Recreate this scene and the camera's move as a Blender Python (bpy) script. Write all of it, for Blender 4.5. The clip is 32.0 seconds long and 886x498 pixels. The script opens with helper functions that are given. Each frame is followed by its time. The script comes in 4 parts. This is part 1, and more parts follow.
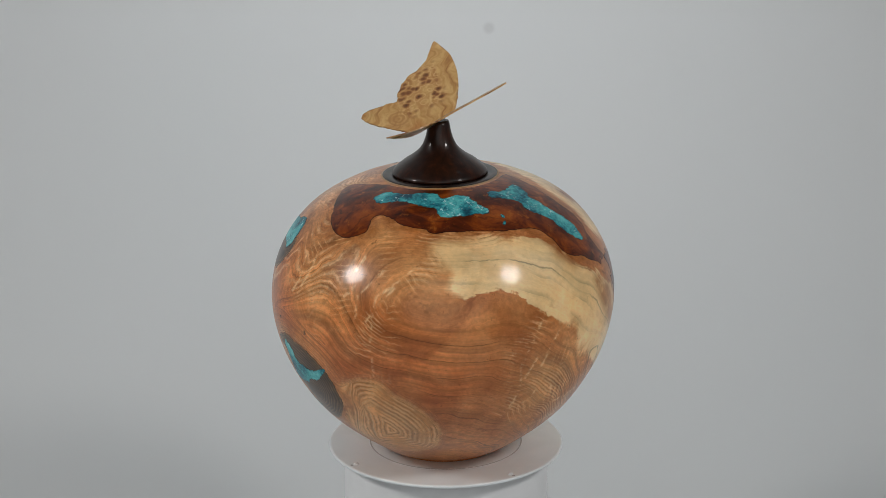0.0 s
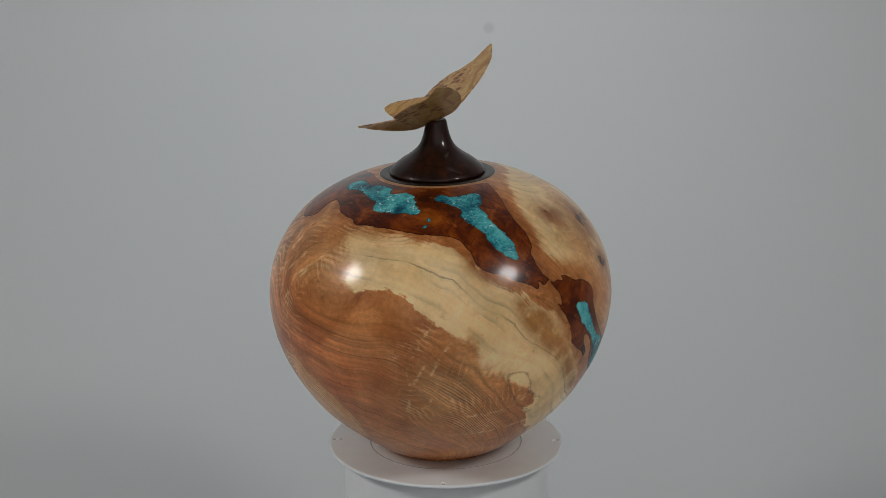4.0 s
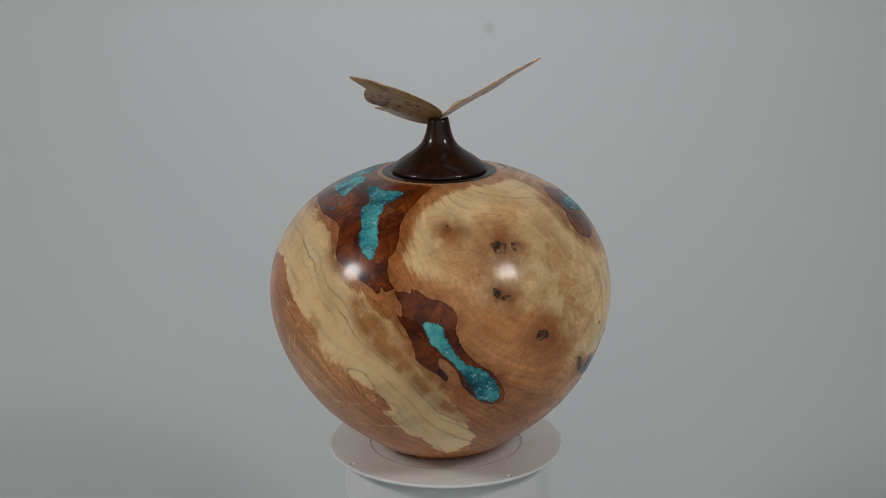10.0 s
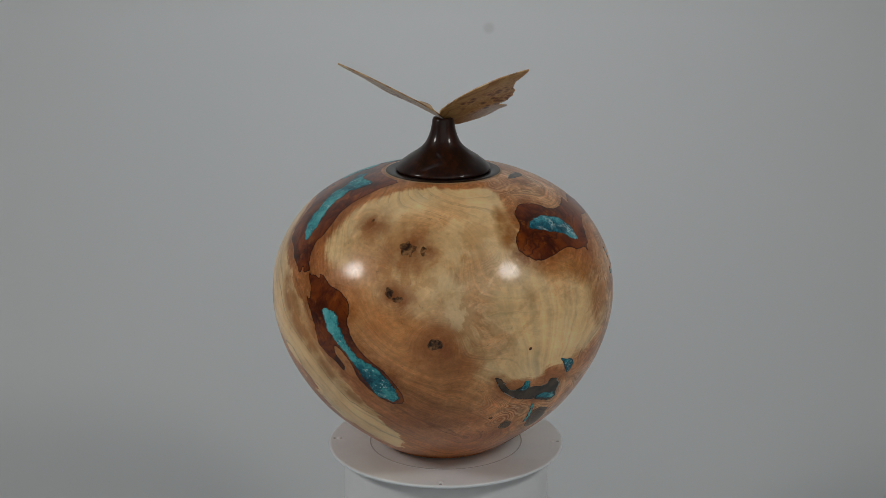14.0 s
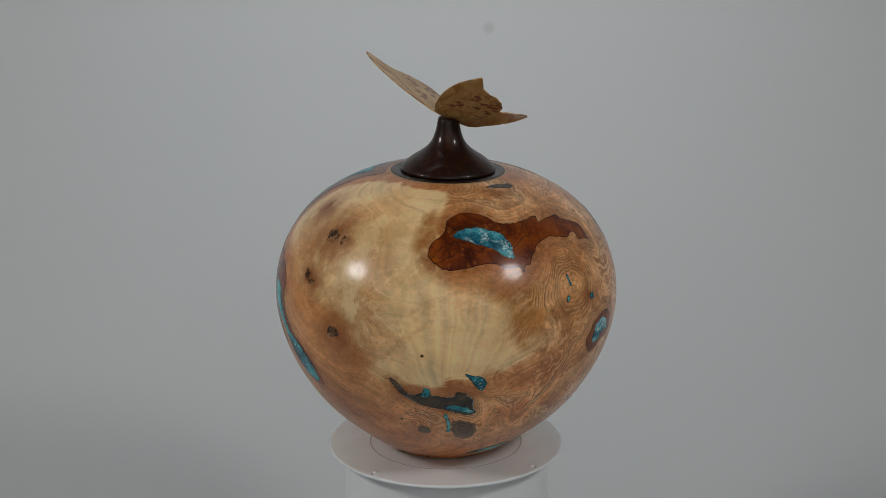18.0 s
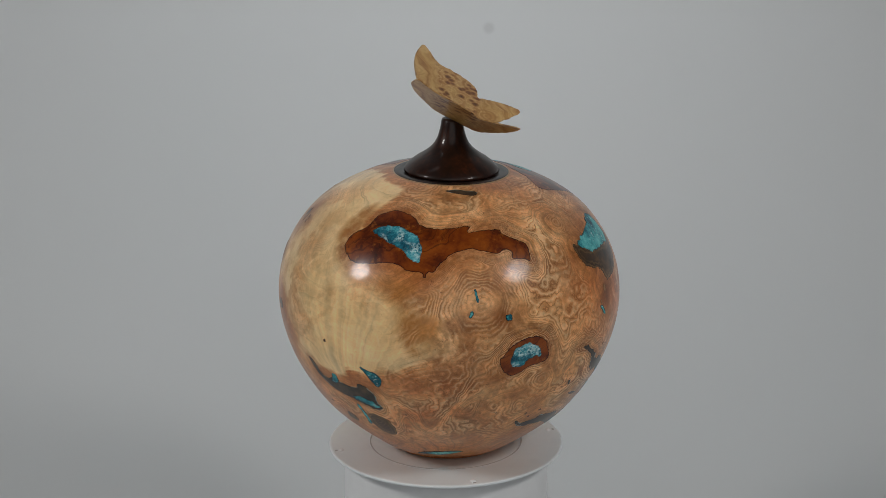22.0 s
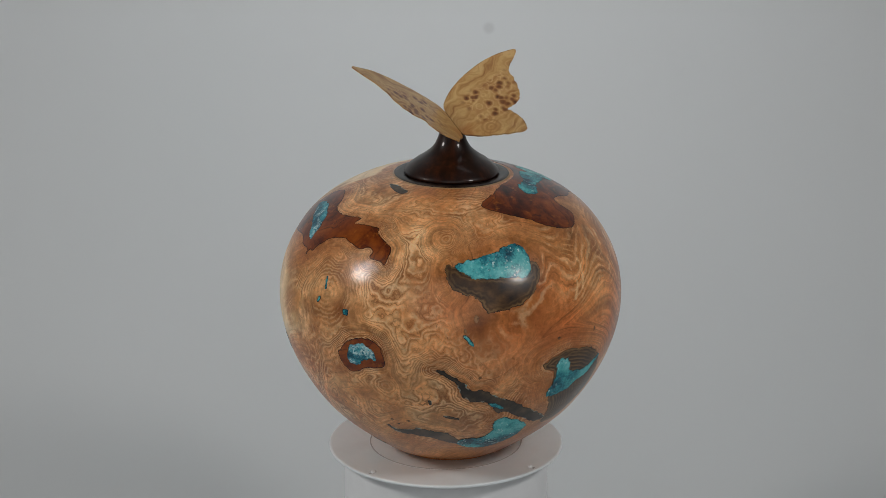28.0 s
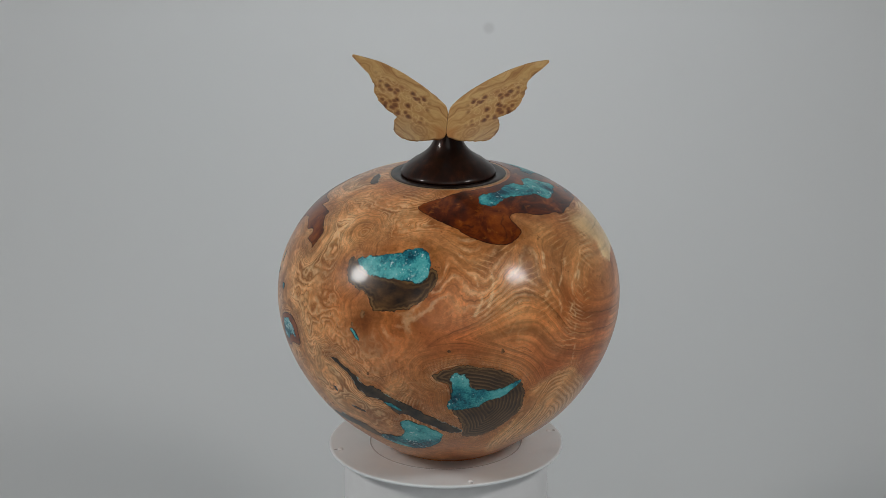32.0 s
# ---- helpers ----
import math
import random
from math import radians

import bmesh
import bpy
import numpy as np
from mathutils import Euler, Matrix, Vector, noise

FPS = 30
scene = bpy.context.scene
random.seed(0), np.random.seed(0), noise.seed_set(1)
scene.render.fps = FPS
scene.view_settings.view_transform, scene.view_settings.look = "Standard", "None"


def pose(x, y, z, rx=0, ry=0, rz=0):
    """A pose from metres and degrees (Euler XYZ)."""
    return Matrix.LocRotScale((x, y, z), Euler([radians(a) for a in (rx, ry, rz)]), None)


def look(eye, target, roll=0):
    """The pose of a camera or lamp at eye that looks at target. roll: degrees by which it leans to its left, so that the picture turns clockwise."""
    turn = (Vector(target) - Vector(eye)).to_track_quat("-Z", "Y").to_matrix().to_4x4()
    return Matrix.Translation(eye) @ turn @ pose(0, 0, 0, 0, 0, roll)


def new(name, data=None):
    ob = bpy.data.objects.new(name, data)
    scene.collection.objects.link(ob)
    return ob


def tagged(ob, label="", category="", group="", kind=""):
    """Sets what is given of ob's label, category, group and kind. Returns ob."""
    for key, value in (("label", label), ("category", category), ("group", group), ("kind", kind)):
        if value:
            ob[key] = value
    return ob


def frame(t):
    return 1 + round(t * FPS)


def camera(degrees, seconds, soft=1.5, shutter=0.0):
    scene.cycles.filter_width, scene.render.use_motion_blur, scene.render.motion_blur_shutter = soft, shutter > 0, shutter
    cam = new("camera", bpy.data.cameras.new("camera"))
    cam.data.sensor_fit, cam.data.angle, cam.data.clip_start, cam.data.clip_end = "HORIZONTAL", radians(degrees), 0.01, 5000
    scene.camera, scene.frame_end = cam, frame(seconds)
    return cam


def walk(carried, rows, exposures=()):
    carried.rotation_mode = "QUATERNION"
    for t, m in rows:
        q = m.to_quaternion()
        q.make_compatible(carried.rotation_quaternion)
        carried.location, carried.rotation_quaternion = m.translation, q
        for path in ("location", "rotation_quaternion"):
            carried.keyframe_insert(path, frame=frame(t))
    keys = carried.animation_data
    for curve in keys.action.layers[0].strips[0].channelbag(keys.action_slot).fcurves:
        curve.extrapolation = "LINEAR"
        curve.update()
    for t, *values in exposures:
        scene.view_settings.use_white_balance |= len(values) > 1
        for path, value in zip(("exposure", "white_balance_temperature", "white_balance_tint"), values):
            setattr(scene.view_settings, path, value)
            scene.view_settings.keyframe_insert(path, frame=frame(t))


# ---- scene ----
# A turned wooden vase with a butterfly lid on a small motor turntable, before a pale studio sweep.
# Metres; z = 0 is 50 mm below the platter, the turntable's axis is x = y = 0, degrees run counter-clockwise from +x.
TOP = 0.050            # height of the platter's upper face
SPEED = 9.145          # degrees a second, clockwise seen from above
CLIP = 32.0
FLOOR = -0.12           # the sweep's floor

# ---- camera ----
EYE = Vector((0.0, -1.10287, 0.44873 + TOP))
AIM = EYE + Vector((-0.001026, 0.957884, -0.287154))
cam = camera(25.0, CLIP, soft=0.65)
walk(cam, [(0.0, look(EYE, AIM, -0.256)), (CLIP, look(EYE, AIM, -0.256))],
     exposures=[(0.0, 0.07), (1.0, -0.05), (2.0, -0.21), (3.0, -0.32), (6.0, -0.327), (7.0, -0.27), (8.0, -0.232), (10.0, -0.297), (12.0, -0.41), (13.0, -0.48),
                (14.0, -0.50), (18.0, -0.36), (19.0, -0.31), (20.0, -0.27), (23.0, -0.22), (24.0, -0.23), (25.0, -0.184), (30.0, -0.17), (CLIP, -0.15)])

# ---- light: two round lamps beside the camera, two added fills on the sweep, and a broad added fill behind the camera, in a grey room ----
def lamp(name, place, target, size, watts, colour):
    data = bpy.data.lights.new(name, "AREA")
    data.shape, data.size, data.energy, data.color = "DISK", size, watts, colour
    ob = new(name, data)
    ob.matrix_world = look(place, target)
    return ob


lamp("studio_lamp_west", (-0.86, -0.33, 0.72), (0, 0, 0.15), 0.21, 3.5, (1.0, 0.97, 0.94))
lamp("studio_lamp_east", (0.70, -0.53, 0.81), (0, 0, 0.15), 0.21, 3.05, (1.0, 0.97, 0.94))
# two unseen fills, added only to brighten the middle of the sweep
for name, x in (("sweep_fill_west", -0.14), ("sweep_fill_east", 0.14)):
    lamp(name, (x, 0.10, 0.62), (0.4 * x, 0.55, 0.16), 0.3, 0.26, (0.96, 0.98, 1.0)).data.spread = radians(112)
# unseen fill, added to brighten the front of vase, platter and drum
lamp("front_fill_light", (0.1, -1.87, 1.0), (0.1, 0, 1.0), 2.1, 6.2, (1.0, 0.975, 0.95))

world = bpy.data.worlds.new("studio")
scene.world = world
world.use_nodes = True
world.node_tree.nodes["Background"].inputs["Color"].default_value = (0.9, 0.95, 1.0, 1)
world.node_tree.nodes["Background"].inputs["Strength"].default_value = 0.3


# ---- node helpers ----
class Nodes:
    """Short-hand for one material's node tree."""

    def __init__(self, name, **principled):
        self.mat = bpy.data.materials.new(name)
        self.mat.use_nodes = True
        self.tree = self.mat.node_tree
        self.bsdf = self.tree.nodes["Principled BSDF"]
        for key, value in principled.items():
            self.put(self.bsdf, key.replace("_", " "), value)

    def put(self, node, key, value):
        socket = node.inputs[key]
        if isinstance(value, bpy.types.NodeSocket):
            self.tree.links.new(value, socket)
        elif isinstance(value, tuple) and len(value) == 3 and socket.type == "RGBA":
            socket.default_value = (*value, 1)
        else:
            socket.default_value = value

    def node(self, kind, out=0, props=None, **ins):
        n = self.tree.nodes.new(kind)
        for key, value in (props or {}).items():
            setattr(n, key, value)
        for key, value in ins.items():
            k = int(key[1:]) if key[0] == "i" and key[1:].isdigit() else key.replace("_", " ")
            self.put(n, k, value)
        return n.outputs[out]

    def math(self, op, a, b=0.0, c=0.0):
        return self.node("ShaderNodeMath", props={"operation": op}, i0=a, i1=b, i2=c)

    def attr(self, name, out="Fac"):
        return self.node("ShaderNodeAttribute", out, props={"attribute_name": name})

    def where(self):
        return self.node("ShaderNodeTexCoord", "Object")

    def scaled(self, v, s):
        return self.node("ShaderNodeVectorMath", props={"operation": "MULTIPLY"}, i0=v, i1=s)

    def noise(self, vector, scale, detail=3.0, rough=0.55, distort=0.0):
        return self.node("ShaderNodeTexNoise", "Fac", Vector=vector, Scale=scale, Detail=detail, Roughness=rough, Distortion=distort)

    def cells(self, vector, scale, out="Distance", feature="F1"):
        return self.node("ShaderNodeTexVoronoi", out, props={"feature": feature}, Vector=vector, Scale=scale)

    def span(self, v, a, b, lo=0.0, hi=1.0):
        return self.node("ShaderNodeMapRange", props={"interpolation_type": "SMOOTHSTEP"}, i0=v, i1=a, i2=b, i3=lo, i4=hi)

    def ramp(self, v, *stops):
        n = self.tree.nodes.new("ShaderNodeValToRGB")
        while len(n.color_ramp.elements) < len(stops):
            n.color_ramp.elements.new(0.5)
        for e, (p, c) in zip(n.color_ramp.elements, stops):
            e.position, e.color = p, (*c, 1)
        self.put(n, "Fac", v)
        return n.outputs["Color"]

    def mix(self, fac, a, b, blend="MIX"):
        n = self.tree.nodes.new("ShaderNodeMix")
        n.data_type, n.blend_type = "RGBA", blend
        for key, value in ((0, fac), (6, a), (7, b)):
            self.put(n, key, value)
        return n.outputs[2]

    def xyz(self, x, y, z):
        return self.node("ShaderNodeCombineXYZ", i0=x, i1=y, i2=z)

    def bump(self, height, strength, distance):
        return self.node("ShaderNodeBump", Height=height, Strength=strength, Distance=distance)

    def done(self, **ins):
        for key, value in ins.items():
            self.put(self.bsdf, key.replace("_", " "), value)
        return self.mat


# ---- materials ----
def paper_material():
    n = Nodes("pale_paper", Roughness=0.85)
    p = n.where()
    stain = n.noise(p, 1.6, 3)
    fibre = n.noise(p, 420, 2)
    col = n.mix(n.span(stain, 0.35, 0.7), (0.595, 0.624, 0.634), (0.615, 0.640, 0.649))
    # one small smudge on the sweep, a little to the east and above the lid
    far = n.node("ShaderNodeVectorMath", "Value", props={"operation": "DISTANCE"}, i0=p, i1=(0.0369, 0.5307, 0.1994))
    col = n.mix(n.span(far, 0.0022, 0.0065, 0.22, 0.0), col, (0.25, 0.25, 0.26))
    return n.done(Base_Color=col, Normal=n.bump(fibre, 0.05, 0.0002))


def wall_material():
    n = Nodes("matt_wall_paint", Roughness=0.9)
    col = n.mix(n.noise(n.where(), 2.0, 3), (0.30, 0.302, 0.306), (0.34, 0.342, 0.345))
    return n.done(Base_Color=col)


def lacquer(n):
    """The rubbed satin finish over all the wood."""
    n.done(Roughness=0.35, Specular_IOR_Level=0.30, Coat_Weight=0.46, Coat_Roughness=0.12, Coat_IOR=1.5)


def vase_wood():
    n = Nodes("figured_hardwood")
    p = n.where()
    ring, curl, sap, burl, red, gold, tan, calm, ripple, ladder, rungs, shimmer, still = (
        n.attr(a) for a in ("ring", "curl", "sap", "burl", "red", "gold", "tan", "calm", "ripple", "ladder", "rungs", "shimmer", "still"))

    def sway(scale, mm, detail=2.0):
        return n.math("MULTIPLY", n.math("SUBTRACT", n.noise(p, scale, detail, 0.55), 0.5), mm)

    def times(colour, tone):
        return n.mix(1.0, colour, n.node("ShaderNodeCombineColor", i0=tone, i1=tone, i2=tone), "MULTIPLY")

    def swell(value, amount):
        """A tone of one, swung by a value about one half."""
        return n.math("ADD", 1.0, n.math("MULTIPLY", n.math("SUBTRACT", value, 0.5), amount))

    flow = n.math("ADD", ring, n.math("ADD", sway(45, 3.5), n.math("ADD", sway(160, 1.8), sway(520, 0.8))))
    knotty = n.math("ADD", curl, n.math("ADD", sway(110, 7.0), sway(420, 3.4)))
    cloud, mottle = n.noise(p, 15, 4, 0.6), n.noise(p, 75, 4, 0.65)
    sheen = n.noise(p, 34, 4, 0.6, 0.8)
    speck = n.noise(p, 420, 3, 0.7)
    plain = n.math("SUBTRACT", 1.0, burl)
    lined = n.math("MULTIPLY", plain, n.math("MULTIPLY_ADD", still, -0.8, 1.0))
    # the colours of the woods
    heart = n.ramp(sheen, (0.25, (0.47, 0.205, 0.080)), (0.5, (0.62, 0.320, 0.140)), (0.75, (0.75, 0.44, 0.215)))
    rust = n.ramp(sheen, (0.25, (0.44, 0.165, 0.062)), (0.52, (0.59, 0.250, 0.098)), (0.8, (0.72, 0.36, 0.165)))
    fawn = n.ramp(sheen, (0.22, (0.55, 0.290, 0.120)), (0.48, (0.73, 0.445, 0.215)), (0.75, (0.86, 0.60, 0.34)))
    honey = n.ramp(mottle, (0.28, (0.44, 0.240, 0.112)), (0.48, (0.69, 0.445, 0.242)), (0.68, (0.90, 0.675, 0.42)))
    pale = n.ramp(sheen, (0.2, (0.84, 0.62, 0.345)), (0.5, (0.93, 0.75, 0.460)), (0.8, (0.97, 0.83, 0.57)))
    col = n.mix(n.math("MULTIPLY", red, 0.75), heart, rust)
    col = n.mix(n.math("MULTIPLY", tan, 0.9), col, fawn)
    col = n.mix(n.math("MULTIPLY", burl, n.span(cloud, 0.3, 0.6, 0.5, 0.95)), col, honey)
    blush = n.math("MULTIPLY", n.math("MULTIPLY", burl, red), n.span(n.noise(p, 40, 4, 0.6, 1.0), 0.38, 0.62, 0.1, 0.8))
    col = n.mix(blush, col, rust)
    # the sapwood's tongued edge: crisp in straight wood, drifting in the burl
    tongue = n.noise(n.xyz(n.math("MULTIPLY", ring, 0.5), n.math("MULTIPLY", cloud, 3.0), 0.0), 1.0, 3, 0.6)
    edge = n.math("ADD", sap, n.math("MULTIPLY", n.math("SUBTRACT", n.noise(p, 46, 5, 0.6), 0.5), 20.0))
    edge = n.math("ADD", edge, n.math("MULTIPLY", n.math("SUBTRACT", tongue, 0.5), 10.0))
    wide = n.math("MULTIPLY_ADD", n.math("MAXIMUM", burl, tan), 10.0, 0.6)
    white = n.math("MULTIPLY", n.span(n.math("DIVIDE", edge, wide), -1.0, 1.0, 1.0, 0.0), n.math("SUBTRACT", 1.0, n.math("MULTIPLY", tan, n.span(n.noise(p, 38, 4, 0.6), 0.44, 0.62, 0.0, 0.8))))
    col = n.mix(n.math("MULTIPLY", white, n.span(cloud, 0.25, 0.5, 0.8, 1.0)), col, pale)
    col = n.mix(n.math("MULTIPLY", gold, n.span(mottle, 0.32, 0.58, 0.3, 0.85)), col, (0.52, 0.275, 0.095))
    stain, halo = n.attr("stain"), n.attr("halo")
    col = n.mix(n.math("MULTIPLY", stain, n.span(n.noise(p, 90, 4, 0.65), 0.36, 0.60, 0.2, 0.85)), col, n.ramp(mottle, (0.3, (0.33, 0.130, 0.036)), (0.65, (0.56, 0.285, 0.100))))
    col = n.mix(n.math("MULTIPLY", halo, n.span(mottle, 0.3, 0.6, 0.45, 0.95)), col, (0.39, 0.175, 0.070))
    # crisp-edged brown clouds among the knots
    clump = n.span(n.noise(p, 46, 5, 0.62, 0.8), 0.49, 0.57)
    col = n.mix(n.math("MULTIPLY", clump, n.math("MULTIPLY", tan, n.math("MULTIPLY", still, 0.6))), col, (0.60, 0.335, 0.150))
    # broad drifts of tone; the folds' shimmer is painted as tone along the grain
    col = times(col, n.span(n.noise(p, 21, 4, 0.6), 0.3, 0.7, 0.90, 1.10))
    fold = n.noise(n.xyz(n.math("MULTIPLY", flow, 0.13), n.math("MULTIPLY", sheen, 1.2), 0.0), 1.0, 2, 0.55)
    col = times(col, swell(n.span(fold, 0.3, 0.7), n.math("MULTIPLY", n.math("MULTIPLY_ADD", still, -0.85, 1.0), n.math("MULTIPLY_ADD", shimmer, 0.44, 0.12))))
    # the fan's soft shimmer, painted as radiating ribs of tone
    rib = n.noise(n.xyz(n.math("MULTIPLY", n.math("ADD", n.attr("fan"), sway(60, 7.0)), 0.16), n.math("MULTIPLY", cloud, 1.5), 5.0), 1.0, 3, 0.6)
    col = times(col, swell(n.span(rib, 0.32, 0.68), n.math("MULTIPLY", n.attr("fan_reach"), 0.24)))
    eddy = n.noise(n.xyz(n.math("MULTIPLY", knotty, 0.085), n.math("MULTIPLY", mottle, 1.0), 3.0), 1.0, 2, 0.55)
    col = times(col, swell(n.span(eddy, 0.3, 0.7), n.math("MULTIPLY", n.math("MULTIPLY", burl, n.span(white, 0.1, 0.9, 1.0, 0.3)), 0.52)))
    # growth lines of the straight wood: thin, dark on one side, broken here and there
    saw = n.math("FRACT", n.math("MULTIPLY", flow, 0.135))
    here = n.span(n.noise(p, 26, 3), 0.42, 0.60, 0.15, 1.0)
    dark = n.math("MULTIPLY", n.span(saw, 0.55, 0.97), n.math("SUBTRACT", 1.0, n.span(saw, 0.97, 1.0)))
    dark = n.math("MULTIPLY", n.math("MULTIPLY", dark, dark), n.math("MULTIPLY", here, n.math("MULTIPLY", lined, n.math("MULTIPLY_ADD", calm, -0.22, 0.36))))
    col = n.mix(dark, col, times(col, 0.38))
    vein = n.math("PINGPONG", n.math("MULTIPLY", n.math("ADD", flow, sway(18, 3.5)), 0.055), 0.5)
    vein = n.math("MULTIPLY", n.span(vein, 0.030, 0.0), n.span(n.noise(p, 38, 4), 0.42, 0.60, 0.1, 0.70))
    col = n.mix(n.math("MULTIPLY", vein, n.math("MULTIPLY", lined, n.math("MULTIPLY_ADD", tan, -0.75, 1.0))), col, times(col, 0.42))
    # close contours where the fibre is wild or rippled
    patchy = n.span(n.noise(p, 60, 4, 0.6), 0.38, 0.56, 0.10, 1.0)
    fine = n.math("PINGPONG", n.math("MULTIPLY", knotty, 0.245), 0.5)
    wave = n.math("PINGPONG", n.math("MULTIPLY", flow, 0.36), 0.5)
    wild = n.math("MULTIPLY", n.math("MULTIPLY", burl, n.span(white, 0.2, 0.9, 1.0, 0.25)), patchy)
    folded = n.math("MULTIPLY", n.math("MULTIPLY", ripple, plain), n.math("MULTIPLY", patchy, 0.75))
    for lines, much in ((fine, wild), (wave, folded)):
        col = n.mix(n.math("MULTIPLY", much, n.span(lines, 0.20, 0.46, 0.0, 0.58)), col, (0.96, 0.77, 0.52))
        col = n.mix(n.math("MULTIPLY", much, n.span(lines, 0.14, 0.0, 0.0, 0.70)), col, (0.37, 0.175, 0.072))
    # rungs of curly figure
    rung = n.math("PINGPONG", n.math("ADD", n.math("MULTIPLY", ladder, 0.30), n.math("ADD", sway(90, 1.0), sway(320, 0.5))), 0.5)
    some = n.math("MULTIPLY", rungs, n.span(n.noise(p, 75, 4, 0.6), 0.42, 0.58, 0.1, 1.0))
    col = n.mix(n.math("MULTIPLY", some, n.span(rung, 0.33, 0.47, 0.0, 0.42)), col, (0.93, 0.70, 0.42))
    col = n.mix(n.math("MULTIPLY", some, n.span(rung, 0.20, 0.04, 0.0, 0.25)), col, (0.36, 0.160, 0.062))
    # light caught by the curly fibre, painted in as pale colour
    col = n.mix(n.math("MULTIPLY", n.attr("sheen_streak"), n.span(n.noise(p, 240, 3), 0.42, 0.62, 0.0, 0.58)), col, (0.97, 0.80, 0.53))
    # fibres and pores
    hair = n.noise(n.xyz(n.math("MULTIPLY", flow, 1.5), n.math("MULTIPLY", sheen, 6.0), n.math("MULTIPLY", cloud, 8.0)), 1.0, 3, 0.65)
    quiet = n.math("MULTIPLY_ADD", n.math("MAXIMUM", white, n.math("MULTIPLY", calm, 0.7)), -0.75, 1.0)
    col = times(col, n.math("ADD", swell(n.span(hair, 0.28, 0.72), n.math("MULTIPLY", n.math("MULTIPLY", plain, quiet), 0.24)),
                            n.math("MULTIPLY", n.math("SUBTRACT", n.span(speck, 0.32, 0.7), 0.5), n.math("MULTIPLY", quiet, 0.20))))
    pores = n.span(n.noise(p, 330, 2, 0.6), 0.68, 0.75)
    col = n.mix(n.math("MULTIPLY", pores, n.math("MULTIPLY", quiet, 0.45)), col, (0.16, 0.062, 0.020))
    col = n.mix(1.0, n.node("ShaderNodeGamma", Color=col, Gamma=1.48), (1.14, 1.11, 1.13), "MULTIPLY")
    lacquer(n)
    rough = n.math("ADD", n.math("MULTIPLY", fine, wild), n.math("ADD", n.math("MULTIPLY", rung, rungs), n.math("MULTIPLY", hair, 0.4)))
    return n.done(Base_Color=col, Normal=n.bump(rough, 0.22, 0.0003), Coat_Normal=n.bump(n.math("MULTIPLY_ADD", n.noise(p, 170, 4, 0.65), 1.6, rough), 0.16, 0.0003))


def amber_wood(name, glow):
    n = Nodes(name)
    p = n.where()
    edge, ring = n.attr("edge"), n.attr("ring")
    fib = n.noise(n.xyz(n.math("MULTIPLY_ADD", n.noise(p, 60, 3), 9.0, n.math("MULTIPLY", ring, 0.55)), n.noise(p, 40, 2), 0.0), 1.0, 4, 0.65)
    cloud = n.noise(p, 62, 6, 0.66, 0.5)
    col = n.ramp(cloud, (0.32 - glow, (0.026, 0.0045, 0.0015)), (0.46 - glow, (0.125, 0.0205, 0.002)), (0.57 - glow, (0.27, 0.056, 0.0045)), (0.74, (0.48, 0.135, 0.011)))
    col = n.mix(n.span(fib, 0.52, 0.66, 0.0, 0.6), col, (0.026, 0.006, 0.003))
    col = n.mix(n.span(n.noise(n.scaled(p, (1, 1, 0.5)), 190, 4, 0.7), 0.56, 0.70, 0.0, 0.7), col, (0.46, 0.145, 0.020))
    col = n.mix(1.0, col, (0.82, 0.76, 0.75), "MULTIPLY")
    col = n.mix(n.span(edge, -0.75, -0.1, 0.0, 0.9), col, (0.010, 0.0035, 0.0025))
    lacquer(n)
    n.done(Roughness=0.30, Specular_IOR_Level=0.22)
    return n.done(Base_Color=col, Normal=n.bump(fib, 0.06, 0.0002))


def bark_wood(name, striped):
    n = Nodes(name)
    p = n.where()
    ring, edge = n.attr("ring"), n.attr("edge")
    body = n.ramp(n.noise(n.scaled(p, (1, 1, 1.8)), 70, 5, 0.62), (0.36, (0.016, 0.010, 0.007)), (0.52, (0.066, 0.032, 0.013)), (0.70, (0.16, 0.078, 0.028)))
    if striped:
        saw = n.math("FRACT", n.math("MULTIPLY", n.math("MULTIPLY_ADD", n.noise(p, 75, 4), 3.0, ring), 0.52))
        lines = n.ramp(saw, (0.0, (0.26, 0.148, 0.066)), (0.35, (0.115, 0.062, 0.028)), (0.60, (0.048, 0.028, 0.016)), (0.92, (0.075, 0.042, 0.022)), (1.0, (0.26, 0.148, 0.066)))
        body = n.mix(n.span(n.noise(p, 42, 4), 0.38, 0.60, 0.15, 0.75), lines, body)
    # olive and dark bands that follow the rim
    lap = n.math("PINGPONG", n.math("MULTIPLY_ADD", n.noise(p, 130, 3), 1.6, n.math("MULTIPLY", edge, 0.38)), 0.5)
    bands = n.ramp(lap, (0.05, (0.050, 0.024, 0.010)), (0.25, (0.17, 0.088, 0.030)), (0.46, (0.34, 0.195, 0.075)))
    col = n.mix(n.math("MULTIPLY", n.span(edge, -5.0, -1.0, 0.0, 0.6), n.span(n.noise(p, 55, 3), 0.34, 0.54, 0.35, 1.0)), body, bands)
    col = n.mix(n.span(edge, -0.55, -0.1, 0.0, 0.8), col, (0.022, 0.011, 0.007))
    lacquer(n)
    return n.done(Base_Color=col)


